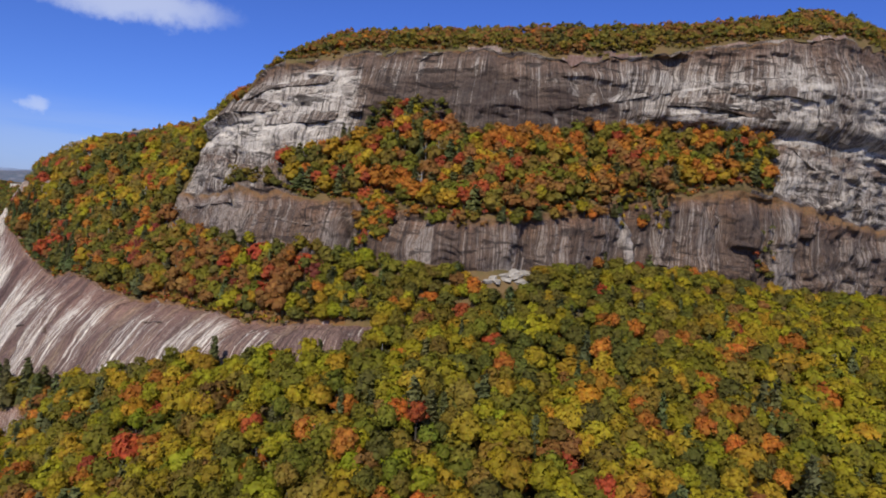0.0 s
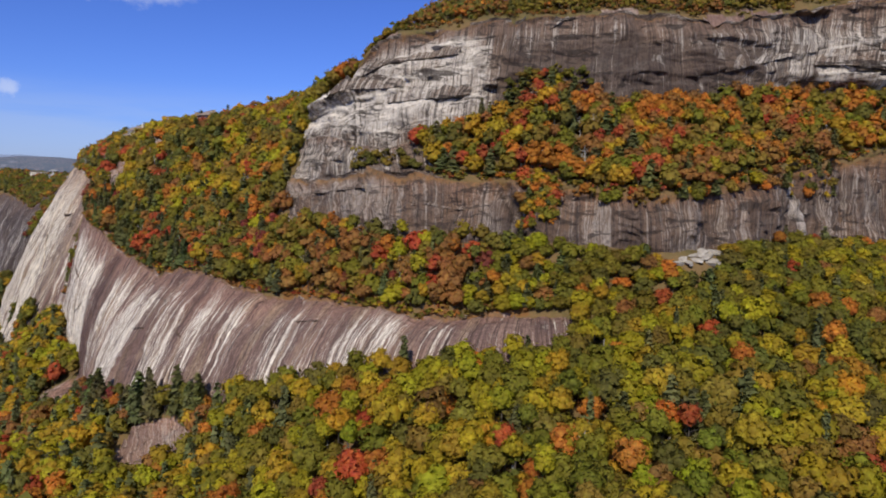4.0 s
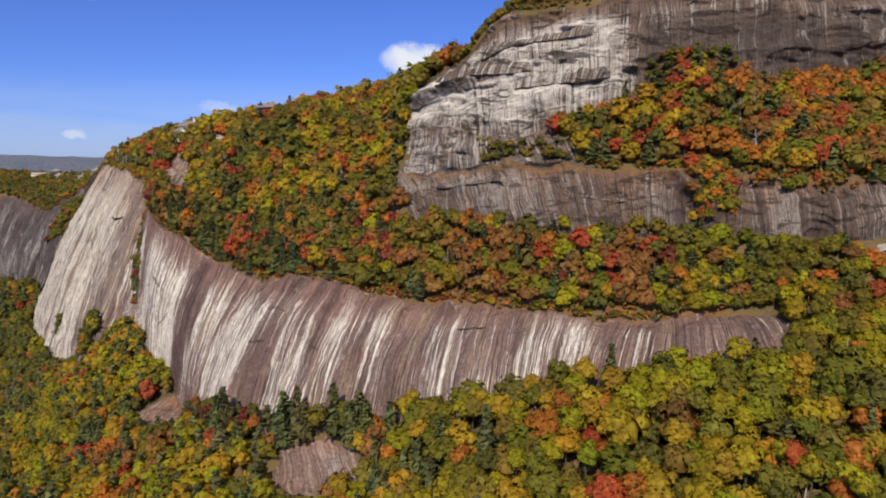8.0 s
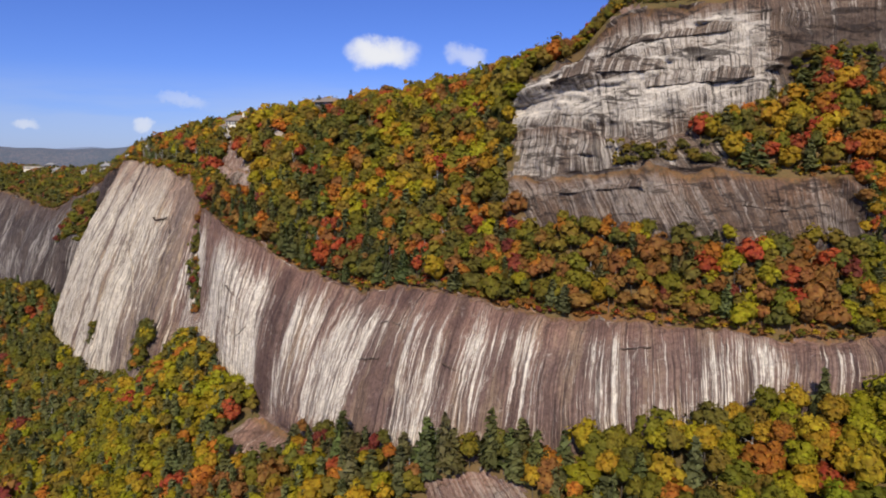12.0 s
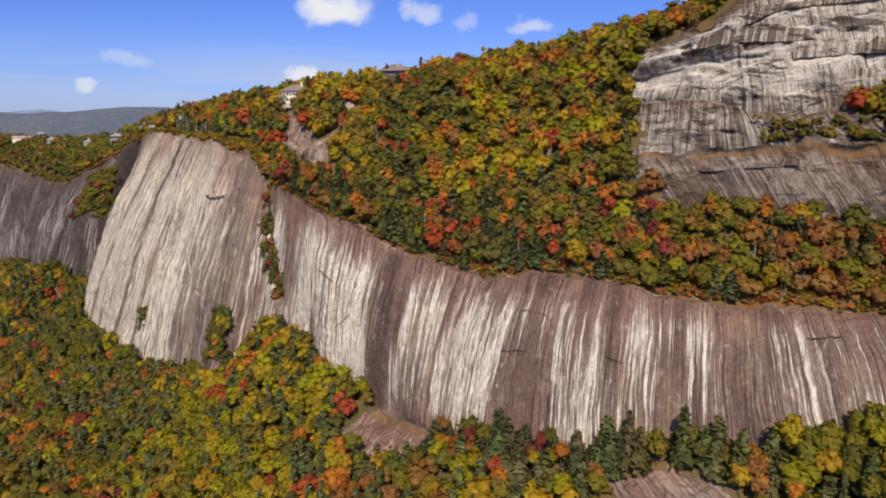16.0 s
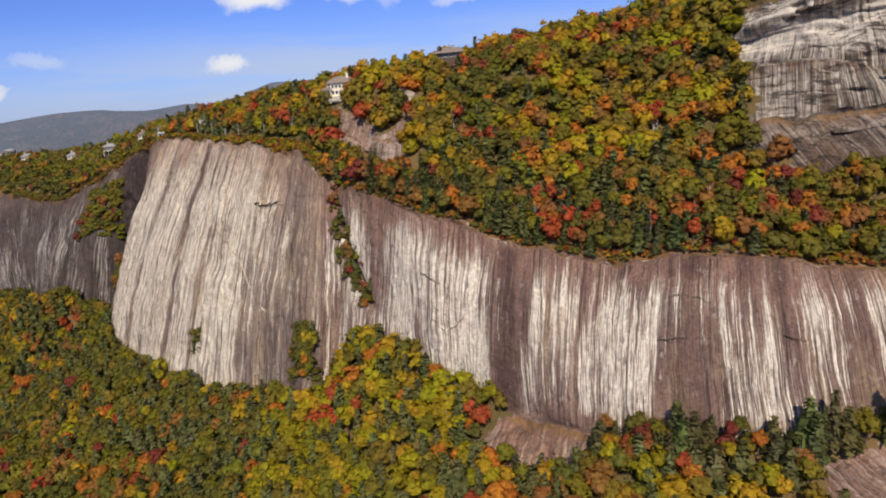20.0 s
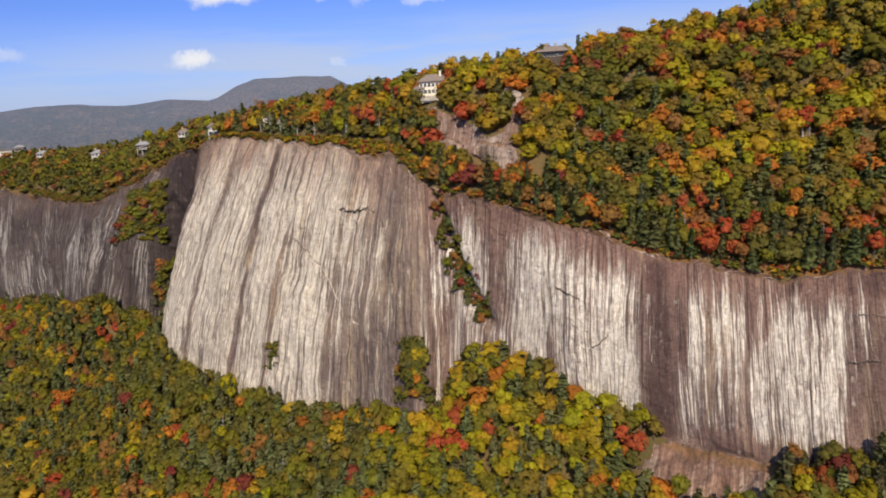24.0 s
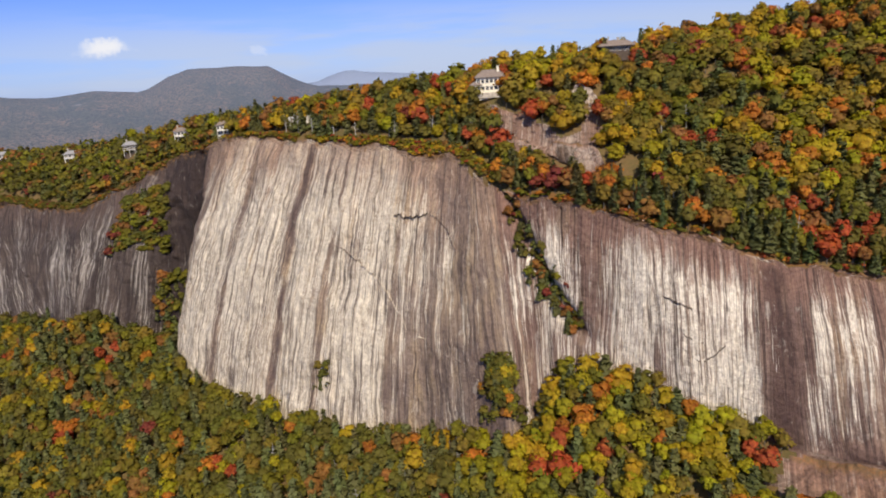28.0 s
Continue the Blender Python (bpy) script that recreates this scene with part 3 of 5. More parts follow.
def stains_and_shade():
    """Lasting dark and pale marks on the faces: lichen runs, darker zones and put-in shade below nought, clean or
    mineral-white rock above.
    """
    wob = U2 - np.where(STRIP2 == 2, DRIFT * V2 * 1.4, 0.0) + 0.05 * rough(GRID * np.array((1, 1, 0.15)), 9.0, 3)
    fade = 0.75 + 0.5 * rough(GRID * np.array((1, 1, 0.3)), 14.0, 3)
    # the last term darkens the slab toward its foot
    lower = (-1.9 * bump(wob, 9.57, 0.085) * (1 - ramp(V2, 0.90, 1.0)) + 0.34 * ramp(wob, 8.5, 8.62) * (1 - ramp(wob, 9.38, 9.46)) * (1 - ramp(V2, 0.66, 0.92)) * ramp(V2, 0.0, 0.18)
             + 1.4 * bump(wob, 9.78, 0.13) * (1 - ramp(V2, 0.30, 0.62)) + 0.75 * ramp(wob, 9.70, 9.85) * (1 - ramp(wob, 10.5, 10.75)) * (1 - 0.8 * ramp(V2, 0.7, 1.0))
             - 0.7 * bump(wob, 8.32, 0.14) + 0.6 * bump(wob, 8.08, 0.05) - 0.8 * bump(wob, 7.74, 0.06) - 0.45 * bump(wob, 7.95, 0.05)
             + 0.40 * bump(wob, 7.5, 0.16) - 0.5 * bump(wob, 7.2, 0.07) + 0.3 * bump(wob, 6.9, 0.12) - 0.35 * bump(wob, 6.5, 0.2) - 0.45 * ramp(V2, 0.72, 0.97) - 0.7 * (1 - ramp(V2, 0.0, 0.13)) * (1 - ramp(U2, 9.2, 9.5)))
    pillar = (-0.5 * (1 - ramp(wob, 11.85, 12.10)) + 0.78 * ramp(wob, 12.0, 12.5) * (1 - ramp(wob, 13.9, 14.15)) - 2.2 * bump(wob, 13.20, 0.020) - 1.4 * bump(wob, 12.85, 0.018)
              - 1.2 * bump(wob, 12.3, 0.018) - 1.5 * bump(wob, 13.62, 0.014) - 1.0 * bump(wob, 13.45, 0.018) + 0.8 * bump(wob, 11.28, 0.035)
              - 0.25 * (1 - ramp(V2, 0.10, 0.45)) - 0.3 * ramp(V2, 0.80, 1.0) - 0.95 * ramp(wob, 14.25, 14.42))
    # gully and buttress's west flank darkened: dark streaks plus shade put into the colour
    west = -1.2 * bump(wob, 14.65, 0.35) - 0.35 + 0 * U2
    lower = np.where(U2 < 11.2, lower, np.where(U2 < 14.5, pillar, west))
    # two level bands near mid height are darker at the wall's west end
    upper = (0.80 * ramp(wob, 5.25, 5.65) * (1 - ramp(V2, 0.78, 1.0)) * ramp(V2, -0.05, 0.40) - 0.85 * ramp(wob, 3.1, 3.6) * (1 - ramp(wob, 5.1, 5.45)) * (1 - 0.6 * ramp(V2, 0.55, 0.75))
             + 0.45 * (1 - ramp(wob, 2.6, 3.3)) * (1 - ramp(V2, 0.55, 0.8)) - 0.5 * bump(wob, 1.25, 0.10) - 0.35 * ramp(V2, 0.75, 1.0) - 0.8 * bump(V2, 0.48, 0.05) * ramp(wob, 5.6, 6.2)
             - 0.5 * bump(V2, 0.62, 0.04) * ramp(wob, 5.3, 5.7) + 0.85 * ramp(wob, 5.6, 6.05) * bump(V2, 0.30, 0.15))
    ledge = np.where(U2 > 5, 0.0, 0.3) + 0 * U2
    band = -0.15 + 2.4 * bump(wob - 0.14 * V2, 3.16, 0.035) * (1 - ramp(V2, 0.7, 0.9)) - 0.3 * bump(wob, 2.1, 0.4) + 0.25 * (1 - ramp(wob, 1.0, 1.7)) + (0.2 + 0.35 * ramp(V2, 0.4, 1.0)) * ramp(wob, 5.5, 6.2)
    return np.select((STRIP2 == 2, STRIP2 == 6, STRIP2 == 5, STRIP2 == 4), (lower, upper, ledge, band), 0.0) * fade


STAIN_SHADE = stains_and_shade()


def mesh_of(name, verts, faces, mats, uv=None, floats=None, colors=None, vectors=None, smooth=False):
    """A mesh from arrays: verts (n, 3), faces (m, 3 or 4)."""
    me = bpy.data.meshes.new(name)
    k = faces.shape[1]
    me.vertices.add(len(verts))
    me.vertices.foreach_set("co", np.ascontiguousarray(verts, np.float32).ravel())
    me.loops.add(faces.size)
    me.loops.foreach_set("vertex_index", np.ascontiguousarray(faces, np.int32).ravel())
    me.polygons.add(len(faces))
    me.polygons.foreach_set("loop_start", np.arange(0, faces.size, k, dtype=np.int32))
    me.polygons.foreach_set("use_smooth", np.full(len(faces), smooth))
    me.update(calc_edges=True)
    if uv is not None:
        layer = me.uv_layers.new(name="UVMap")
        layer.data.foreach_set("uv", np.ascontiguousarray(uv[faces.ravel()], np.float32).ravel())
    for key, value in (floats or {}).items():
        me.attributes.new(key, "FLOAT", "POINT").data.foreach_set("value", np.ascontiguousarray(value, np.float32))
    for key, value in (colors or {}).items():
        me.attributes.new(key, "FLOAT_COLOR", "POINT").data.foreach_set("color", np.ascontiguousarray(value, np.float32).ravel())
    for key, value in (vectors or {}).items():
        me.attributes.new(key, "FLOAT_VECTOR", "POINT").data.foreach_set("vector", np.ascontiguousarray(value, np.float32).ravel())
    for m in mats:
        me.materials.append(m)
    return me


def face_normals(grid):
    n = np.cross(np.gradient(grid, axis=1), np.gradient(grid, axis=0))
    n /= np.linalg.norm(n, axis=2, keepdims=True) + 1e-9
    return n * np.where(n[..., 2:3] < 0, -1, 1)


def finer(a, k):
    """The grid a, with k steps between neighbours each way."""
    r, c = np.arange((a.shape[0] - 1) * k + 1) / k, np.arange((a.shape[1] - 1) * k + 1) / k
    r0, c0 = np.minimum(r.astype(int), a.shape[0] - 2), np.minimum(c.astype(int), a.shape[1] - 2)
    fr, fc = (r - r0)[:, None, None], (c - c0)[None, :, None]
    a = a[r0] * (1 - fr) + a[r0 + 1] * fr
    return a[:, c0] * (1 - fc) + a[:, c0 + 1] * fc


def steps(x, sharp=0.7):
    """Terraces of height 1 with steep risers."""
    f = np.floor(x)
    return f + ramp(x - f, sharp, 1.0)


def relief(name, p):
    """Exfoliation plates, ledges and knobs of a face, in metres out of it."""
    fine = 0.35 * rough(p, 2.6, 2)
    if name == "lower_cliff":
        return 0.45 * steps(3.2 * rough(p * np.array((1, 1, 0.35)), 15.0, 3)) + 0.5 * rough(p * np.array((1, 1, 0.12)), 2.4, 2) + 0.7 * fine
    if name == "pillar_cliff":
        return 0.75 * steps(3.5 * rough(p * np.array((1, 1, 0.45)), 19.0, 3)) + 0.6 * rough(p * np.array((1, 1, 0.10)), 3.0, 2) + fine
    if name == "band_cliff":
        return 1.1 * steps(3.5 * rough(p * np.array((1, 1, 0.6)), 11.0, 3)) + 1.0 * rough(p * np.array((1, 1, 0.15)), 3.5, 2) + fine
    if name == "summit_cliff":
        return 0.6 * steps(3.5 * rough(p * np.array((0.14, 0.14, 1.0)), 8.0, 3)) + 0.9 * steps(3.0 * rough(p, 13.0, 3)) + 0.7 * rough(p * np.array((1, 1, 0.15)), 3.5, 2) + fine
    if name == "west_cliff":
        return 2.6 * rough(p * np.array((1, 1, 0.15)), 9.0, 3) + 0.9 * steps(3.0 * rough(p * np.array((1, 1, 0.5)), 14.0, 2)) + fine
    return 0.8 * steps(3.5 * rough(p, 6.0, 3)) + fine


def islands(mask):
    """The connected pieces of a mask, each as a mask."""
    left, out = set(zip(*np.nonzero(mask))), []
    while left:
        todo, piece = [left.pop()], np.zeros_like(mask)
        while todo:
            r, c = todo.pop()
            piece[r, c] = True
            for q in ((r + 1, c), (r - 1, c), (r, c + 1), (r, c - 1)):
                if q in left:
                    left.remove(q)
                    todo.append(q)
        out.append(piece)
    return sorted(out, key=lambda m: tuple(np.argwhere(m)[0]))


def build_land():
    rows, cols = GRID.shape[:2]
    index = np.arange(rows * cols).reshape(rows, cols)
    quads = np.stack((index[:-1, :-1], index[:-1, 1:], index[1:, 1:], index[1:, :-1]), -1)
    strip, u = STRIP[:-1, None], ((STATION[:-1] + STATION[1:]) / 2)[None, :]
    strip, u = np.broadcast_arrays(strip, u)
    bare = (BARE[:-1, :-1] + BARE[1:, 1:] + BARE[1:, :-1] + BARE[:-1, 1:]) / 4 > 0.5
    # metres along the strip's middle and down each section
    along = np.zeros((rows, cols))
    for k in range(len(ROWS_BETWEEN)):
        sel = np.nonzero(STRIP == k)[0]
        mid = GRID[sel[len(sel) // 2]]
        step = np.linalg.norm(np.diff(mid, axis=0), axis=1)
        along[sel] = np.concatenate(([0], np.cumsum(step)))[None, :]
    down = np.concatenate((np.zeros((1, cols)), np.cumsum(np.linalg.norm(np.diff(GRID, axis=0), axis=2), axis=0)))
    low = int(np.nonzero(STRIP == 2)[0][0])
    along = along - np.where(STRIP2 == 2, DRIFT * (down - down[low]), 0.0)
    uv = np.stack((along, down), -1).reshape(-1, 2)
    flat = GRID.reshape(-1, 3)
    owners = (
        ("lower_cliff", SLAB, bare & (strip == 2) & (u < 11.2), "long streaked granite slab cliff above the valley woods", "cliff"),
        ("pillar_cliff", PILLAR, bare & (strip == 2) & (u >= 11.2) & (u < 14.5), "tall cream and grey streaked granite buttress", "cliff"),
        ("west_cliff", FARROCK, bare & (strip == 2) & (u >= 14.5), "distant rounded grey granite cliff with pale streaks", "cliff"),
        ("band_cliff", BAND, bare & (strip == 4), "dark brown granite band below a wooded ledge", "cliff"),
        ("summit_cliff", UPPER, bare & ((strip == 5) | (strip == 6)) & (u < 8), "high layered grey granite wall under the summit", "cliff"),
        ("bare_outcrop", APRON, bare & ((strip <= 1) | (strip == 3) | (strip == 7) | ((strip > 3) & (u >= 8))), "reddish bare granite slabs among the trees", "rock"),
        ("ground", FLOOR, ~bare, "wooded mountain slope covered in leaf litter", "ground"))
    edge = np.where(BARE > 0.3, np.where(STRIP2 == 3, 1 - 0.5 * V2, V2), 0.0).ravel()
    near_rim = np.where((STRIP2 == 3) & (U2 > 4.8) & (U2 < 11.0), ramp(rough(GRID, 6.0, 2), -0.3, 0.1) * (1 - ramp(V2, 0.12, 0.3)), 0.0).ravel()
    normal = face_normals(GRID)
    parted = []
    for name, mat, mine, label, category in owners:
        if name == "bare_outcrop":
            for some in islands(mine):
                if some.sum() >= 8:
                    parted.append((name, mat, some, label, category))
                else:
                    bare = bare & ~some
        elif name == "ground":
            parted.append((name, mat, ~bare, label, category))
        else:
            parted.append((name, mat, mine, label, category))
    for name, mat, mine, label, category in parted:
        if name == "ground":
            faces = quads[mine]
            used, back = np.unique(faces, return_inverse=True)
            me = mesh_of(name, flat[used], back.reshape(faces.shape), [mat], uv[used], {"edge": near_rim[used], "stain_shade": STAIN_SHADE.ravel()[used]}, smooth=True)
            tagged(new(name, me), label, category, kind="structure")
            continue
        rr, cc = np.nonzero(mine)
        r0, r1, c0, c1 = rr.min(), rr.max() + 1, cc.min(), cc.max() + 1
        some = mine[r0:r1, c0:c1]
        # a corner moves freely only where all the faces round it are rock of this part
        pad = np.pad(some, 1)
        inner = (pad[:-1, :-1] & pad[1:, :-1] & pad[:-1, 1:] & pad[1:, 1:]).astype(float)
        cut = (slice(r0, r1 + 1), slice(c0, c1 + 1))
        k = 2 if name in ("west_cliff", "summit_cliff") else 3
        p, n, w = finer(GRID[cut], k), finer(normal[cut], k), finer(inner[..., None], k)[..., 0]
        p = p + n * (w * relief(name, p))[..., None]
        faces = np.arange(p.shape[0] * p.shape[1]).reshape(p.shape[:2])
        faces = np.stack((faces[:-1, :-1], faces[:-1, 1:], faces[1:, 1:], faces[1:, :-1]), -1)[np.repeat(np.repeat(some, k, 0), k, 1)]
        used, back = np.unique(faces, return_inverse=True)
        fine_uv = finer(uv.reshape(rows, cols, 2)[cut], k).reshape(-1, 2)
        e, st = finer(edge.reshape(rows, cols, 1)[cut], k).ravel(), finer(STAIN_SHADE[cut][..., None], k).ravel()
        me = mesh_of(name, p.reshape(-1, 3)[used], back.reshape(faces.shape), [mat], fine_uv[used], {"edge": e[used], "stain_shade": st[used]}, smooth=True)
        tagged(new(name, me), label, category, kind="structure")


build_land()


def build_distance():
    """One sheet of far country out to the horizon, with the long ridges to the north-west."""
    cx, cy, eye = -444.0, 216.0, 130.0
    bearings = np.radians(np.linspace(-180, 180, 481)[:-1])
    radii = np.concatenate((np.linspace(0, 1400, 15), np.linspace(1500, 4700, 60)))
    a, r = np.meshgrid(bearings, radii)
    x, y = cx + r * np.sin(a), cy + r * np.cos(a)
    p = np.stack((x, y, 0 * x), -1)
    deg = np.degrees(a)
    # crest heights of the near ridge by bearing, metres
    near = np.interp(deg, (-180, -60, -40, -24, -18, -15, -11, -8, -5, -2, 1, 3.2, 4.6, 7.5, 10.6, 12.3, 14, 18, 40, 180),
                     (60, 60, 96, 116, 104, 112, 128, 124, 112, 128, 112, 162, 184, 189, 182, 134, 100, 96, 70, 60))
    far = np.interp(deg, (-180, -60, -32, -28, -22, -18, -15, -10, 14, 15.5, 16.8, 18.3, 25, 180), (110, 110, 122, 128, 112, 128, 100, 90, 100, 146, 168, 146, 110, 110))
    z = -172 + (near + 172) * np.exp(-(((r - 2700) / np.where(r < 2700, 520, 380)) ** 2))
    z = np.maximum(z, -172 + (far + 172) * np.exp(-(((r - 4350) / 350) ** 2)))
    z += ramp(r, 1500, 2200) * (9 * rough(p, 420, 3) + 4 * rough(p, 60, 2))
    n = len(bearings)
    index = np.arange(len(radii) * n).reshape(len(radii), n)
    nxt = np.roll(index, -1, axis=1)
    quads = np.stack((index[:-1], index[1:], nxt[1:], nxt[:-1]), -1).reshape(-1, 4)
    p[..., 2] = z
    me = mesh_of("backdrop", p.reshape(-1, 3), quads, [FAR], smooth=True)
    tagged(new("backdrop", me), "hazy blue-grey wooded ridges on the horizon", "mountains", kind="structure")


build_distance()

# ---- trees ----
GREEN, DEEP, LIME, YELLOW, ORANGE, RED, CRIMSON, RUST, OLIVE, PINE = range(10)
LEAF_COLORS = np.array(((0.192, 0.172, 0.018), (0.136, 0.128, 0.024), (0.330, 0.280, 0.014), (0.420, 0.270, 0.020), (0.470, 0.172, 0.026),
                        (0.400, 0.078, 0.030), (0.225, 0.042, 0.034), (0.300, 0.138, 0.040), (0.230, 0.170, 0.026), (0.172, 0.178, 0.064)))
LEAF_COLORS[:9] = (LEAF_COLORS[:9] * 0.93 + np.array((0.235, 0.160, 0.026)) * 0.07) * 0.98
rng = np.random.RandomState(11)


def spray_triangles(centres, outward, size, gen):
    """One small leaf spray per centre, facing about outward."""
    n = len(centres)
    face = outward + gen.normal(0, 0.45, (n, 3))
    face /= np.linalg.norm(face, axis=1, keepdims=True)
    side = np.cross(face, gen.normal(0, 1, (n, 3)))
    side /= np.linalg.norm(side, axis=1, keepdims=True)
    other = np.cross(face, side)
    s = size * gen.uniform(0.65, 1.4, (n, 1))
    return np.stack((centres + side * s, centres - side * s * 0.55 + other * s * 0.85, centres - side * s * 0.5 - other * s * 0.85), 1).reshape(-1, 3)


def ball_triangles(level):
    bm = bmesh.new()
    bmesh.ops.create_icosphere(bm, subdivisions=level, radius=1.0)
    ball = np.array([v.co for f in bm.faces for v in f.verts])
    bm.free()
    return ball


BALL = ball_triangles(1)
UPWARD = np.array((0.0, 0.0, 0.42))  # leaves turn toward the light
SLIM = 1.95  # a crown is drawn this much taller than its radius, then scaled to height 1


def unit(v):
    return v / (np.linalg.norm(v, axis=-1, keepdims=True) + 1e-9)


def crown_shape(seed, lobes, sprays, size, core=True):
    """A crown 1 wide each way from its stem and 1 high, heaped up of leafy lobes: triangle corners and the way each leans."""
    gen = np.random.RandomState(seed)
    heart = np.array((0.0, 0.0, 1.0))
    turn = gen.uniform(0, 6.28)
    points, leans = [], []
    for k in range(lobes):
        # lobes wind up the dome, the last one on top
        t = (k + 0.5) / lobes
        rise = -0.35 + 1.35 * t + gen.uniform(-0.08, 0.08)
        a = turn + k * 2.4 + gen.uniform(-0.4, 0.4)
        wide = math.sqrt(max(0.0, 1 - min(1.0, abs(rise)) ** 2))
        reach = gen.uniform(0.42, 0.80)
        middle = heart + np.array((math.cos(a) * wide * reach, math.sin(a) * wide * reach, rise * reach * 1.15))
        big = gen.uniform(0.28, 0.48) * (1.0 if lobes > 8 else 1.15 if lobes > 5 else 1.3)
        d = unit(gen.normal(0, 1, (sprays * 3, 3)))
        d = d[np.einsum("ij,j->i", d, unit(middle - heart + np.array((0, 0, 0.3)))) > -0.25][:sprays]
        at = middle + d * big * gen.uniform(0.70, 1.32, (len(d), 1)) * np.array((1, 1, 0.9))
        tri = spray_triangles(at, d + 0.4 * unit(at - heart), size, gen)
        points.append(tri)
        leans.append(np.repeat(unit(0.55 * d + 0.40 * unit(at - heart) + UPWARD + gen.normal(0, 0.26, d.shape)), 3, axis=0))
        if core:
            ball = BALL * big * 0.84 * np.array((1, 1, 0.9)) * gen.uniform(0.9, 1.1, 3) + middle
            keep = np.repeat(((ball.reshape(-1, 3, 3).mean(1) - middle) @ unit(middle - heart + np.array((0, 0, 0.2)))) > 0.0, 3)
            points.append(ball[keep])
            leans.append(unit(0.55 * unit(ball[keep] - middle) + 0.40 * unit(ball[keep] - heart) + UPWARD))
    if core and lobes > 4:
        ball = BALL * np.array((0.66, 0.66, 0.80)) * gen.uniform(0.9, 1.1, 3) + heart - np.array((0, 0, 0.08))
        points.append(ball)
        leans.append(unit(0.7 * unit(ball - heart) + UPWARD))
    points, leans = np.concatenate(points), np.concatenate(leans)
    points[:, 2] /= SLIM
    return points, leans


def pine_shape(seed, whorls, boughs, size):
    """A conifer 1 wide each way and 1 high: uneven whorls of drooping boughs, each a fan of sprays."""
    gen = np.random.RandomState(seed)
    points, leans = [], []
    for k in range(whorls):
        z = 0.10 + 0.86 * k / (whorls - 1) + gen.uniform(-0.02, 0.02)
        full = (1.04 - z) ** 0.75 * gen.uniform(0.62, 1.1)
        n = max(3, int(boughs * (1.15 - z)))
        for j in range(n):
            a = 2 * math.pi * (j + gen.uniform(-0.35, 0.35)) / n + k * 0.9
            out = full * gen.uniform(0.55, 1.1)
            way = np.array((math.cos(a), math.sin(a), 0.0))
            for r in (0.35, 0.68, 1.0):
                at = way * out * r + np.array((0, 0, z * 3.4 - 0.22 * out * r))
                d = unit(way * 0.75 + np.array((0, 0, 0.65)) + gen.normal(0, 0.22, 3))
                points.append(spray_triangles(at[None] + gen.normal(0, 0.04, (1, 3)), (way * 0.3 + np.array((0, 0, 0.9)))[None], size * (1.15 - 0.3 * r) * (0.55 + 0.6 * (1 - z)), gen))
                leans.append(np.repeat(d[None], 3, axis=0))
    # the shaded mass of inner boughs
    ring = 7
    a = np.arange(ring + 1) * 2 * np.pi / ring
    low = np.stack((np.cos(a) * 0.50, np.sin(a) * 0.50, 0 * a + 0.30), 1)
    cone = np.stack((low[:-1], low[1:], np.tile((0.0, 0.0, 3.1), (ring, 1))), 1).reshape(-1, 3)
    points.append(cone)
    leans.append(unit(cone * np.array((1, 1, 0)) + np.array((1e-3, 0, 0.45))))
    points, leans = np.concatenate(points), np.concatenate(leans)
    points[:, 2] /= 3.4
    return points, leans


def stem_shape(seed, limbs=0, sides=5):
    """A tapered stem of height 1 with some limbs: verts and triangles."""
    gen = np.random.RandomState(seed)
    verts, faces = [], []

    def tube(a, b, ra, rb):
        a, b = np.array(a), np.array(b)
        axis = (b - a) / np.linalg.norm(b - a)
        x = np.cross(axis, (0.3, 0.9, 0.1))
        x /= np.linalg.norm(x)
        y = np.cross(axis, x)
        base = len(verts)
        for c, r in ((a, ra), (b, rb)):
            for k in range(sides):
                t = 2 * math.pi * k / sides
                verts.append(c + r * (x * math.cos(t) + y * math.sin(t)))
        for k in range(sides):
            n = (k + 1) % sides
            faces.extend(((base + k, base + n, base + sides + n), (base + k, base + sides + n, base + sides + k)))

    lean = gen.uniform(-0.03, 0.03, 2)
    if not limbs:
        tube((0, 0, -0.08), (lean[0], lean[1], 0.9), 0.022, 0.008)
        return np.array(verts), np.array(faces)
    tube((0, 0, -0.08), (lean[0], lean[1], 0.5), 0.022, 0.015)
    tube((lean[0], lean[1], 0.5), (lean[0] * 2.4, lean[1] * 2.4, 0.97), 0.015, 0.004)
    for k in range(limbs):
        t, z = gen.uniform(0, 2 * math.pi), gen.uniform(0.4, 0.75)
        r = gen.uniform(0.12, 0.24)
        tube((lean[0], lean[1], z), (math.cos(t) * r, math.sin(t) * r, z + gen.uniform(0.1, 0.2)), 0.008, 0.002)
    return np.array(verts), np.array(faces)


# lobes, sprays on each and spray size, by how near a tree's stand lies to the flight line
BROAD_NEAR = [crown_shape(100 + k, 12, 23, 0.135) for k in range(10)]
BROAD_MID = [crown_shape(200 + k, 8, 12, 0.175) for k in range(10)]
BROAD_FAR = [crown_shape(300 + k, 4, 6, 0.32) for k in range(8)]
BROAD_LOW = [crown_shape(700 + k, 4, 6, 0.32) for k in range(5)]
PINE_NEAR = [pine_shape(400 + k, 13, 10, 0.46) for k in range(6)]
BUSHES = [crown_shape(600 + k, 3, 8, 0.36) for k in range(6)]
PINE_FAR = [pine_shape(500 + k, 8, 6, 0.60) for k in range(6)]
STEM = stem_shape(7, 0, 3)
LIMBED = [stem_shape(20 + k, 5) for k in range(4)]


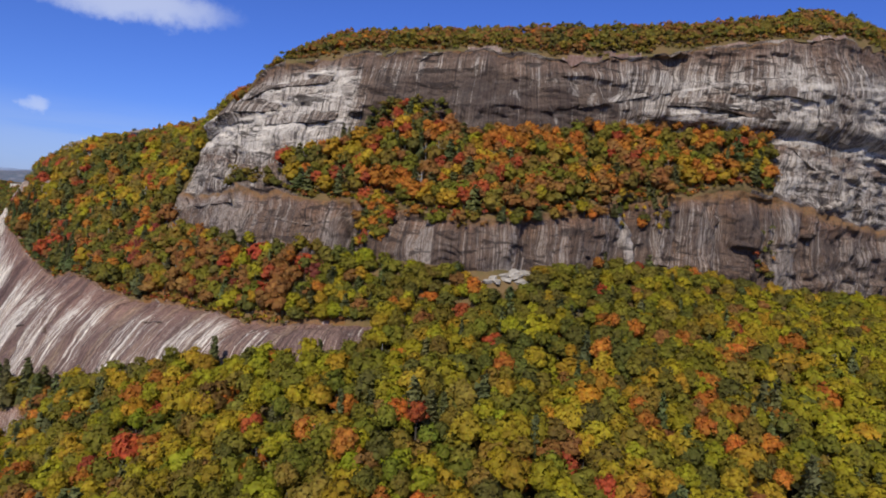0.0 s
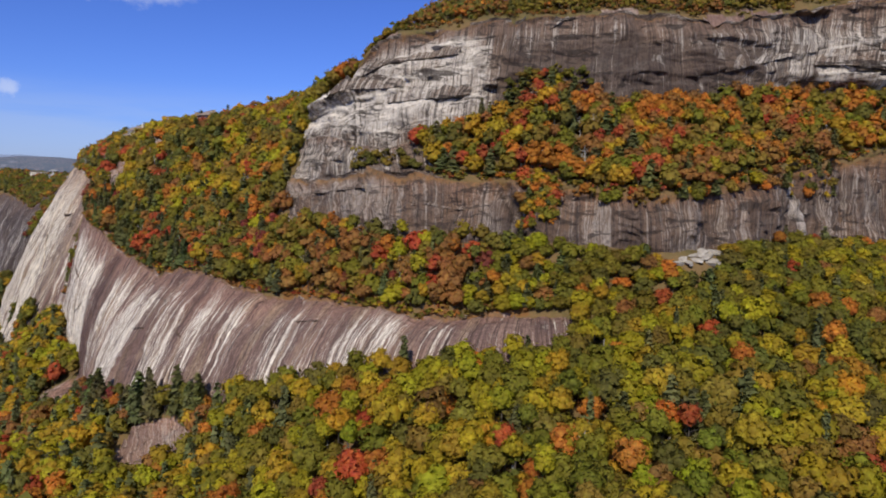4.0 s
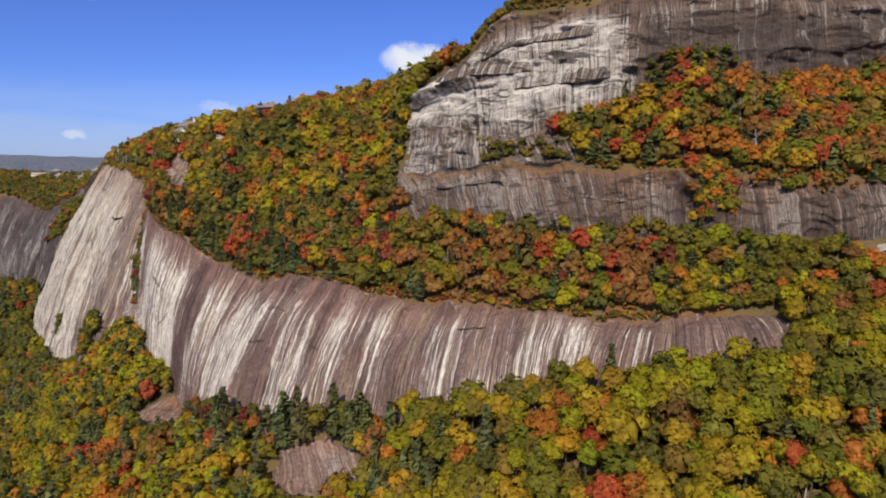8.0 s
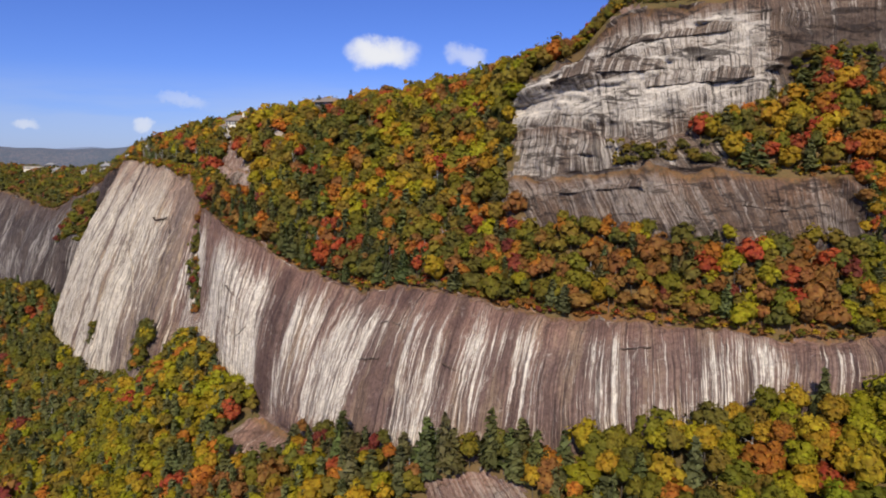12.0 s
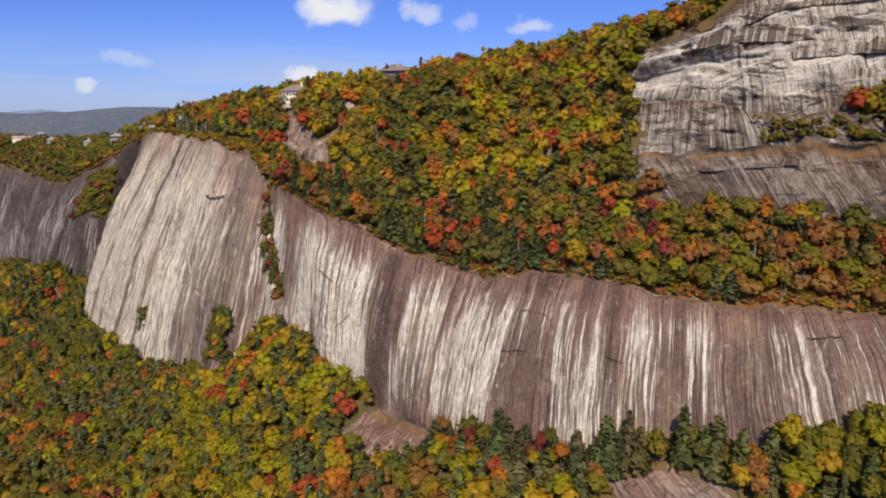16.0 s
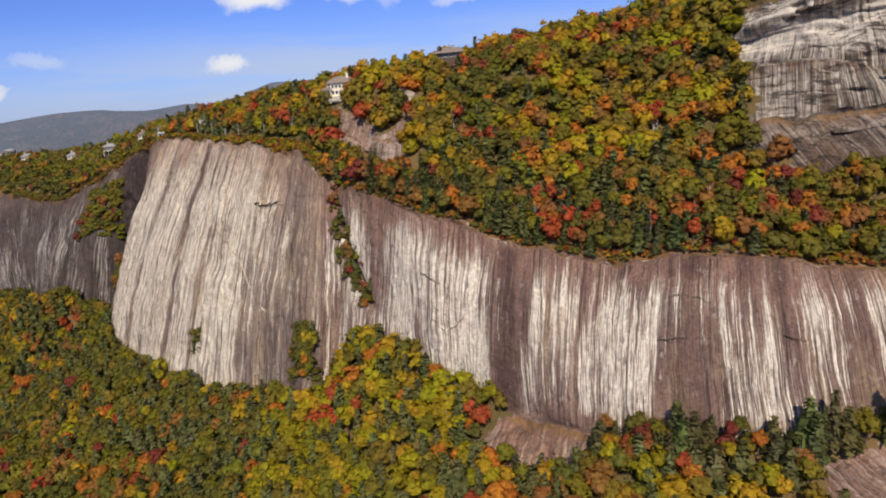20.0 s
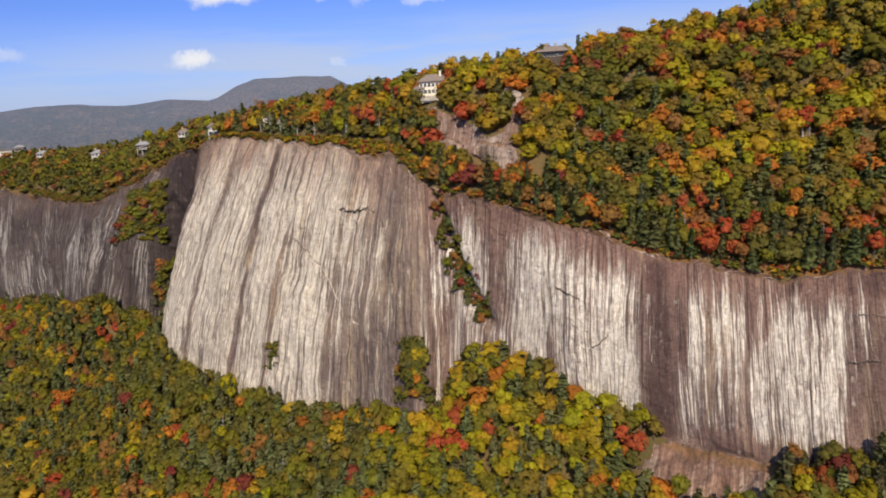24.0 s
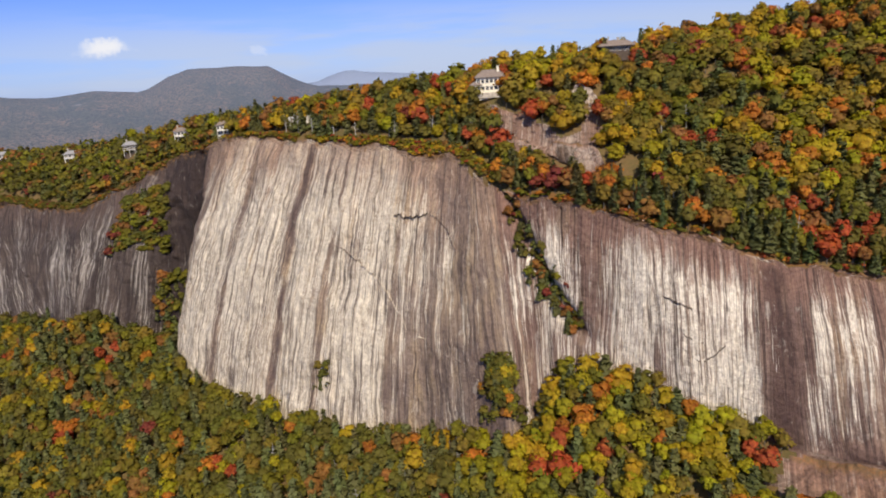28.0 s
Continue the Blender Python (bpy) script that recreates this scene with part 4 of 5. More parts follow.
def spot_on(strip, u, v):
    """The ground at a station and part of the way up a strip."""
    first = int(np.nonzero(STRIP == strip)[0][0])
    r = first + np.asarray(v) * ROWS_BETWEEN[strip]
    c = (np.asarray(u) - FIRST) * PER_STATION
    r0, c0 = np.minimum(r.astype(int), len(STRIP) - 2), np.minimum(c.astype(int), len(STATION) - 2)
    fr, fc = (r - r0)[..., None], (c - c0)[..., None]
    g = GRID
    p = (g[r0, c0] * (1 - fr) * (1 - fc) + g[r0 + 1, c0] * fr * (1 - fc) + g[r0, c0 + 1] * (1 - fr) * fc + g[r0 + 1, c0 + 1] * fr * fc)
    b = BARE[np.minimum(r0 + (fr[..., 0] > 0.5), len(STRIP) - 1), c0]
    return p, b


TAKEN = {}


def free(p, gap):
    """Whether no stem stands within gap of the spot; books it if so."""
    kx, ky = int(p[0] // 3), int(p[1] // 3)
    reach = int(gap // 3) + 1
    for i in range(kx - reach, kx + reach + 1):
        for j in range(ky - reach, ky + reach + 1):
            for q in TAKEN.get((i, j), ()):
                if (q[0] - p[0]) ** 2 + (q[1] - p[1]) ** 2 + (q[2] - p[2]) ** 2 < (gap + q[3]) ** 2 / 4:
                    return False
    TAKEN.setdefault((kx, ky), []).append((p[0], p[1], p[2], gap))
    return True


# spots kept clear: houses and their yards (x, y, radius)
CLEAR = [(30, 259, 5), (22, 256, 5), (14, 258, 5), (-270, 452, 7), (-262, 441, 6), (-279, 468, 7), (-231, 481, 5), (-281, 521, 8), (-286, 511, 5), (-267, 518, 3), (-224, 497, 6), (-228, 489, 4), (-491, 832, 8), (-494, 822, 8), (-413, 724, 6), (-416, 715, 4), (-445, 762, 6), (-448, 753, 4),
         (-392, 664, 5), (-396, 657, 5), (-548, 895, 8), (-552, 884, 7), (-595, 950, 14), (-604, 936, 14), (-580, 945, 12), (-352, 600, 5), (-360, 592, 5)]


THIN = 1.8  # crown squares of ground for each stem


def sow(strip, u0, u1, v0, v1, count, crown, tall, palette, pines=0.0, tight=0.93, on_rock=False):
    """Trees scattered over part of a strip: rows of x, y, z, crown radius, height, colour number, shade, is_pine."""
    made = []
    first = int(np.nonzero(STRIP == strip)[0][0])
    if not on_rock and crown > 1.5:
        c0, c1 = int((u0 - FIRST) * PER_STATION), int((u1 - FIRST) * PER_STATION)
        r0, r1 = first + int(v0 * ROWS_BETWEEN[strip]), first + int(v1 * ROWS_BETWEEN[strip])
        g = GRID[r0:r1 + 1, c0:c1 + 1]
        up, over = g[1:, :-1] - g[:-1, :-1], g[:-1, 1:] - g[:-1, :-1]
        cells = np.linalg.norm(np.cross(up, over), axis=-1)
        count = int(cells.sum() / (THIN * crown**2 * tight / 0.93))
    us, vs = rng.uniform(u0, u1, count * 8), rng.uniform(v0, v1, count * 8)
    # even out by the section's width on the ground
    p, bare = spot_on(strip, us, vs)
    mid = GRID[first + ROWS_BETWEEN[strip] // 2]
    width = np.linalg.norm(GRID[first + ROWS_BETWEEN[strip] - 1] - GRID[first], axis=1) * np.linalg.norm(np.gradient(mid, axis=0), axis=1)
    w = width[np.minimum(((us - FIRST) * PER_STATION).astype(int), len(STATION) - 1)]
    keep = rng.uniform(0, 1, len(us)) < w / w.max()
    drift = rough(p * np.array((1, 1, 0)), 46.0, 2)
    drift_small = rough(p * np.array((1, 1, 0)) + 400, 14.0, 2)
    kinds, weights = np.array(list(palette)), np.array(list(palette.values()), float)
    weights /= weights.sum()
    for i in np.nonzero(keep)[0]:
        if len(made) >= count:
            break
        if bare[i] > 0.35 and not on_rock:
            continue
        x, y, z = p[i]
        if any((x - cx) ** 2 + (y - cy) ** 2 < cr * cr for cx, cy, cr in CLEAR):
            continue
        pine = rng.rand() < pines
        r = crown * rng.uniform(0.66, 1.40) * (0.9 if pine else 1.12)
        if not free((x, y, z), r * tight):
            continue
        h = tall * rng.uniform(0.75, 1.25) * (1.22 if pine else 1.0)
        # half of the trees follow the drift of their kind over the slope, the rest stand where chance put them
        pick = rng.rand() if rng.rand() < 0.62 else min(max(0.5 + 0.7 * drift[i] + 0.5 * drift_small[i] + 0.25 * (rng.rand() - 0.5), 0.0), 0.999)
        k = PINE if pine else kinds[min(np.searchsorted(np.cumsum(weights), pick), len(kinds) - 1)]
        made.append((x, y, z - 0.4, r, h, k, rng.uniform(0.82, 1.20), float(pine)))
    return np.array(made) if made else np.zeros((0, 8))


NEAR_MIX = {DEEP: 13, GREEN: 28, LIME: 22, OLIVE: 11, YELLOW: 19, RUST: 7, ORANGE: 12, RED: 1.5}
EAST_MIX = {DEEP: 5, GREEN: 22, OLIVE: 6, LIME: 58, YELLOW: 10, ORANGE: 2}
LOWER_MIX = {DEEP: 10, GREEN: 20, OLIVE: 12, LIME: 32, YELLOW: 17, ORANGE: 9, RED: 2}
VALLEY_MIX = {DEEP: 46, GREEN: 26, OLIVE: 15, LIME: 5, YELLOW: 7, RUST: 12, ORANGE: 4, CRIMSON: 2, RED: 2}
SHELF_MIX = {RED: 9, DEEP: 24, ORANGE: 14, GREEN: 16, CRIMSON: 3, OLIVE: 16, RUST: 19, YELLOW: 5, LIME: 3}
LEDGE_MIX = {OLIVE: 17, RUST: 20, GREEN: 12, ORANGE: 27, DEEP: 9, YELLOW: 17, RED: 11, LIME: 3}
HILL_MIX = {DEEP: 9, GREEN: 12, OLIVE: 19, LIME: 13, YELLOW: 20, RUST: 14, ORANGE: 15, RED: 8, CRIMSON: 1.5}
GULLY_MIX = {DEEP: 60, GREEN: 20, RUST: 8, CRIMSON: 6}
SUMMIT_MIX = {DEEP: 26, GREEN: 10, OLIVE: 36, RUST: 26, ORANGE: 3}
FAR_MIX = {DEEP: 44, GREEN: 24, OLIVE: 9, RUST: 20, CRIMSON: 3, ORANGE: 2}

STANDS = {
    "near_wood": [sow(1, 2.6, 6.6, 0.0, 1.0, 1300, 4.2, 12.0, NEAR_MIX, 0.03, 0.92), sow(0, 2.2, 6.8, 0.80, 1.0, 900, 4.27, 13.0, NEAR_MIX, 0.02, 0.92),
                  sow(2, 2.0, 4.6, 0.0, 1.0, 200, 3.54, 11.44, NEAR_MIX, 0.05), sow(3, 2.0, 5.2, 0.0, 0.9, 600, 3.3, 6.8, {**NEAR_MIX, ORANGE: 9, YELLOW: 12}, 0.06)],
    "east_wood": [sow(1, 0.2, 2.6, 0.0, 1.0, 700, 3.96, 11.5, EAST_MIX, 0.02), sow(0, 0.4, 2.2, 0.8, 1.0, 400, 4.2, 12.0, EAST_MIX),
                  sow(2, 0.2, 2.0, 0, 1, 120, 3.6, 11.0, EAST_MIX), sow(3, 0.2, 2.0, 0, 0.9, 300, 3.48, 7.6, EAST_MIX)],
    "slab_foot_pines": [*[sow(1, u0, u1, 0.74, 0.97, 40, 4.6, 13.5, SHELF_MIX, 1.0, 0.72) for u0, u1 in ((6.95, 7.25), (7.5, 7.95), (8.25, 8.5), (8.85, 9.15))],
                        sow(1, 6.9, 9.5, 0.74, 0.98, 80, 3.3, 9.5, {**SHELF_MIX, CRIMSON: 10, GREEN: 24, YELLOW: 10}, 0.08, 0.9)],
    "valley_wood": [sow(1, 6.6, 9.4, 0.0, 0.86, 1000, 4.1, 9.8, {**LOWER_MIX, YELLOW: 24, RUST: 8, ORANGE: 14, RED: 4}, 0.24), sow(1, 9.4, 11.6, 0.0, 1.0, 1000, 3.9, 10.0, LOWER_MIX, 0.26), sow(0, 6.8, 11.6, 0.90, 1.0, 1000, 4.1, 12.1, LOWER_MIX, 0.18),
                    sow(1, 11.6, 16.6, 0.0, 0.98, 1500, 4.1, 10.4, VALLEY_MIX, 0.32), sow(0, 11.6, 16.6, 0.90, 1.0, 1300, 4.4, 12.1, VALLEY_MIX, 0.14),
                    sow(1, 16.6, 18.6, 0.0, 0.98, 400, 4.1, 11.0, VALLEY_MIX, 0.1), sow(0, 16.6, 18.0, 0.9, 1.0, 250, 4.61, 11.0, VALLEY_MIX, 0.1)],
    "shelf_wood": [sow(3, 4.5, 5.4, 0.02, 0.45, 60, 2.6, 5.5, {**NEAR_MIX, ORANGE: 14}, 0.15), sow(3, 8.6, 11.0, 0.04, 0.5, 110, 3.5, 10.2, SHELF_MIX, 0.45, 1.0), sow(3, 4.9, 7.6, 0.05, 0.97, 620, 3.5, 8.6, SHELF_MIX, 0.10),
                   sow(3, 7.6, 11.2, 0.04, 1.0, 650, 3.6, 9.0, SHELF_MIX, 0.24), sow(3, 4.8, 8.0, 0.02, 0.24, 900, 1.6, 2.4, SHELF_MIX, 0.0, 0.7, True), sow(3, 8.0, 11.0, 0.02, 0.24, 700, 1.6, 2.4, SHELF_MIX, 0.0, 0.7, True)],
    "ledge_wood": [sow(5, 1.8, 5.9, 0.02, 0.98, 1200, 3.4, 8.4, LEDGE_MIX, 0.08), sow(5, 1.8, 5.9, 0.0, 0.12, 900, 1.45, 2.6, SHELF_MIX, 0.0, 0.8)],
    "hill_wood": [sow(4, 6.8, 11.6, 0, 1, 900, 4.1, 9.2, HILL_MIX, 0.20), sow(5, 6.8, 11.8, 0, 1, 900, 4.1, 9.2, HILL_MIX, 0.10),
                  sow(6, 6.8, 11.8, 0, 1, 800, 4.1, 9.2, HILL_MIX, 0.08), sow(7, 6.1, 6.65, 0.1, 1, 100, 2.3, 4.2, HILL_MIX, 0.1), sow(7, 6.65, 11.8, 0, 1, 700, 4.1, 9.2, HILL_MIX, 0.06),
                  sow(8, 6.65, 11.8, 0, 0.12, 600, 4.4, 9.2, HILL_MIX, 0.06)],
    "cliff_scrub": [*[sow(2, 10.58 + 0.46 * v, 10.68 + 0.46 * v, v - 0.07, v + 0.07, 15, 2.0, 4.4, {**GULLY_MIX, RUST: 14, CRIMSON: 14}, 0.25, 0.8, True) for v in (0.30, 0.42, 0.54, 0.66, 0.78, 0.92)], sow(2, 11.27, 11.46, 0.13, 0.29, 40, 2.6, 7.0, {**GULLY_MIX, YELLOW: 12, ORANGE: 12}, 0.15, 0.6, True), sow(2, 11.2, 11.56, 0.08, 0.20, 22, 1.8, 4.0, {**GULLY_MIX, YELLOW: 12, ORANGE: 12}, 0.1, 0.6, True),
                    sow(2, 12.75, 12.86, 0.10, 0.22, 9, 1.6, 4.5, VALLEY_MIX, 0.2, 1.0, True), sow(2, 15.05, 15.55, 0.46, 0.82, 120, 3.2, 6.5, GULLY_MIX, 0.15, 0.28, True), sow(2, 14.6, 15.1, 0.0, 0.36, 110, 3.2, 7.0, GULLY_MIX, 0.2, 0.3, True),
                    sow(6, 4.45, 5.2, 0.02, 0.24, 34, 1.9, 3.6, {DEEP: 30, GREEN: 20, OLIVE: 10, RED: 2}, 0.0, 0.9, True), sow(5, 5.8, 6.3, 0.0, 0.6, 26, 1.9, 3.5, {DEEP: 30, OLIVE: 20}, 0.0, 1.0, True),
                    sow(4, 1.75, 1.95, 0.1, 0.6, 14, 1.6, 4.0, {DEEP: 20, RUST: 10, RED: 6}, 0.0, 1.0, True), sow(4, 4.80, 5.05, 0.2, 1.0, 44, 2.5, 6.0, LEDGE_MIX, 0.1, 0.6, True),
                    sow(4, 2.9, 3.3, 0.5, 1.0, 26, 1.8, 5.0, LEDGE_MIX, 0.1, 1.0, True), sow(4, 3.3, 4.75, 0.72, 1.0, 34, 2.3, 5.0, LEDGE_MIX, 0.1, 0.8, True)],
    "summit_wood": [sow(7, 0.2, 6.1, 0.22, 1.0, 900, 2.3, 4.6, SUMMIT_MIX, 0.02), sow(8, 0.2, 6.0, 0.0, 0.08, 600, 3.2, 6.4, SUMMIT_MIX, 0.015),
                    sow(7, 0.2, 6.3, 0.0, 0.3, 420, 1.3, 2.4, SUMMIT_MIX, 0.0, 0.9)],
    "pillar_top_wood": [sow(3, 11.2, 14.5, 0.0, 0.4, 700, 1.5, 2.6, HILL_MIX, 0.0, 0.75, True), sow(3, 14.5, 17.0, 0.0, 0.4, 500, 1.5, 2.6, FAR_MIX, 0.0, 0.75, True), sow(3, 11.2, 14.4, 0.12, 1, 160, 3.6, 8.6, HILL_MIX, 0.3), sow(4, 11.6, 14.2, 0, 1, 200, 3.8, 9.0, HILL_MIX, 0.25),
                        sow(5, 11.8, 14.2, 0, 1, 250, 3.8, 9.0, HILL_MIX, 0.25), sow(6, 11.8, 14.2, 0, 1, 250, 4.1, 9.2, HILL_MIX, 0.2),
                        sow(7, 11.8, 14.3, 0, 1, 300, 4.1, 9.2, HILL_MIX, 0.15), sow(8, 11.8, 15.0, 0, 0.14, 450, 3.78, 9.2, HILL_MIX, 0.12)],
    "valley_floor_wood": [sow(0, 1.0, 7.0, 0.12, 0.80, 900, 6.6, 15.0, NEAR_MIX), sow(0, 7.0, 17.0, 0.20, 0.90, 900, 6.6, 15.0, VALLEY_MIX)],
    "plateau_wood": [sow(3, 14.4, 18.5, 0.1, 1, 600, 3.6, 6.6, FAR_MIX, 0.08), sow(4, 14.2, 18.5, 0, 1, 600, 3.6, 7.15, FAR_MIX, 0.1),
                     sow(5, 14.2, 18.5, 0, 1, 600, 3.7, 7.15, FAR_MIX, 0.1), sow(6, 14.2, 18.5, 0, 1, 500, 3.7, 7.15, FAR_MIX, 0.1),
                     sow(7, 14.3, 18.5, 0, 1, 500, 3.7, 7.15, FAR_MIX, 0.1), sow(8, 15.0, 18.5, 0, 0.2, 900, 4.08, 8.25, FAR_MIX, 0.1)],
}
STAND_LABELS = {
    "near_wood": "green and yellow-green autumn broadleaf wood on the near slope", "east_wood": "lime-green broadleaf wood below the great cliff",
    "valley_wood": "mixed green, olive and gold wood on the valley side", "slab_foot_pines": "dark pines and maples at the slab's foot",
    "shelf_wood": "red, rust and green wood on the shelf between cliffs", "ledge_wood": "bright orange and red trees on the cliff ledge",
    "hill_wood": "autumn wood in green, gold, orange and red on the hill", "summit_wood": "low rust and olive scrub along the summit rim",
    "cliff_scrub": "dark green and rust shrubs rooted in cliff clefts",
    "pillar_top_wood": "green and gold wood above the granite buttress", "valley_floor_wood": "green and gold broadleaf wood on the valley floor", "plateau_wood": "distant green and rust wood on the plateau"}


def tints(trees, per):
    c = LEAF_COLORS[trees[:, 5].astype(int)] * trees[:, 6:7]
    c = c * rng.uniform(0.92, 1.09, c.shape)
    return np.repeat(np.concatenate((c, np.ones((len(c), 1))), 1), per, axis=0)


def crown_depth(trees):
    """How far a crown reaches down from the tree's top."""
    return np.where(trees[:, 7] > 0, trees[:, 4] * 0.93, np.minimum(trees[:, 4] * 0.92, trees[:, 3] * SLIM))


def plant(name, trees, broad, pine, label):
    """All trees of a stand, joined: foliage, and stems under it."""
    verts, colors, leans = [], [], []
    low = trees[:, 3] < 2.2
    for mine, shapes in ((trees[(trees[:, 7] == 0) & ~low], broad), (trees[(trees[:, 7] == 0) & low], BUSHES), (trees[trees[:, 7] == 1], pine)):
        which = rng.randint(0, len(shapes), len(mine))
        for k, (shape, lean) in enumerate(shapes):
            some = mine[which == k]
            if not len(some):
                continue
            a = rng.uniform(0, 2 * np.pi, len(some))
            c, s = np.cos(a)[:, None], np.sin(a)[:, None]
            x = (shape[None, :, 0] * c - shape[None, :, 1] * s) * some[:, 3:4] + some[:, 0:1]
            y = (shape[None, :, 0] * s + shape[None, :, 1] * c) * some[:, 3:4] + some[:, 1:2]
            leans.append(np.stack((lean[None, :, 0] * c - lean[None, :, 1] * s, lean[None, :, 0] * s + lean[None, :, 1] * c, lean[None, :, 2] + 0 * c), -1).reshape(-1, 3))
            deep = crown_depth(some)[:, None]
            z = some[:, 4:5] - deep + shape[None, :, 2] * deep + some[:, 2:3]
            verts.append(np.stack((x, y, z), -1).reshape(-1, 3))
            colors.append(tints(some, len(shape)))
    if not verts:
        return
    verts = np.concatenate(verts)
    thing = new(name, mesh_of(name, verts, np.arange(len(verts)).reshape(-1, 3), [LEAF_STUFF], colors={"tint": np.concatenate(colors)}, vectors={"lean": np.concatenate(leans)}))
    tagged(thing, label, "trees", kind="stuff")
    sv, sf = STEM
    v = sv[None] * np.stack((trees[:, 4], trees[:, 4], trees[:, 4] * 0.9), -1)[:, None, :] + trees[:, None, :3]
    f = sf[None] + (np.arange(len(trees)) * len(sv))[:, None, None]
    stems = new("stems", mesh_of("stems", v.reshape(-1, 3), f.reshape(-1, 3), [BARK]))
    stems.parent = thing
    tagged(stems, kind="stuff")


def single_trees(trees, shapes, stems, group, kind):
    """Trees that stand as things of their own: a stem and a crown each."""
    crowns = [mesh_of("crown", v, np.arange(len(v)).reshape(-1, 3), [LEAF_TREE], vectors={"lean": lean}) for v, lean in shapes]
    trunks = [mesh_of("trunk", v, f, [BARK]) for v, f in stems]
    words = {GREEN: "mid-green", DEEP: "dark green", LIME: "yellow-green", YELLOW: "golden yellow", ORANGE: "bright orange", RED: "scarlet",
             CRIMSON: "crimson", RUST: "rust-brown", OLIVE: "olive-green", PINE: "dark green"}
    for (x, y, z, r, h, k, shade, pine), deep in zip(trees, crown_depth(trees)):
        top = new(kind)
        top.location = (x, y, z)
        top.rotation_euler.z = rng.uniform(0, 2 * math.pi)
        size = "small" if h < 9 else "tall" if h > 12.5 else "full-crowned"
        what = "conifer with layered boughs" if pine else "broadleaf tree in autumn leaf"
        tagged(top, f"{size} {words[int(k)]} {what}", "tree", group)
        trunk = new("trunk", trunks[rng.randint(len(trunks))])
        trunk.parent, trunk.scale = top, (h, h, h * 0.9)
        crown = new("crown", crowns[rng.randint(len(crowns))])
        crown.parent, crown.scale, crown.location = top, (r, r, deep), (0, 0, h - deep)
        c = LEAF_COLORS[int(k)] * shade * rng.uniform(0.86, 1.16, 3)
        crown.color = (*c, 1.0)


def build_woods():
    for name, lots in STANDS.items():
        trees = np.concatenate(lots)
        near = name in ("near_wood", "slab_foot_pines")
        mid = name in ("shelf_wood", "ledge_wood", "cliff_scrub", "hill_wood", "valley_wood", "east_wood", "pillar_top_wood")
        if name == "near_wood":
            # the stretch of slope that lies nearest below the flight line
            stretch = (trees[:, 0] > -95) & (trees[:, 0] < 60) & (trees[:, 1] > 140) & (trees[:, 1] < 212) & (trees[:, 7] == 0)
            mine = np.nonzero(stretch)[0][:300]
            single_trees(trees[mine], BROAD_NEAR, LIMBED, "trees on the near slope", "broadleaf_tree")
            trees = np.delete(trees, mine, axis=0)
        if name == "slab_foot_pines":
            single_trees(trees[trees[:, 7] == 1], PINE_NEAR, LIMBED[:1], "pines at the slab foot", "pine_tree")
            trees = trees[trees[:, 7] == 0]
        if name == "shelf_wood":
            mine = np.nonzero((trees[:, 7] == 1))[0][:120]
            single_trees(trees[mine], PINE_NEAR, LIMBED[:1], "pines along the cliff rim", "pine_tree")
            trees = np.delete(trees, mine, axis=0)
        plant(name, trees, BROAD_NEAR if near else BROAD_MID if mid else BROAD_LOW if name == "valley_floor_wood" else BROAD_FAR, PINE_NEAR if near else PINE_FAR, STAND_LABELS[name])


build_woods()

# ---- rock flakes: roofs and overlaps on the faces ----


# near-black colour that paints the shade under the flakes' lips
CREVICE_SHADE = plain("crevice_shade", (0.035, 0.028, 0.026), 0.6, 0.4, 0.8)


def face_frame(strip, u, v):
    """The place on a face, and the ways out of it, along it westward and up it."""
    p, _ = spot_on(strip, np.array([u, u + 0.03, u]), np.array([v, v, min(v + 0.03, 0.999)]))
    along, up = Vector(p[1] - p[0]).normalized(), Vector(p[2] - p[0]).normalized()
    out = along.cross(up).normalized()
    if out.y > 0:
        out = -out
    return Vector(p[0]), out, along, up


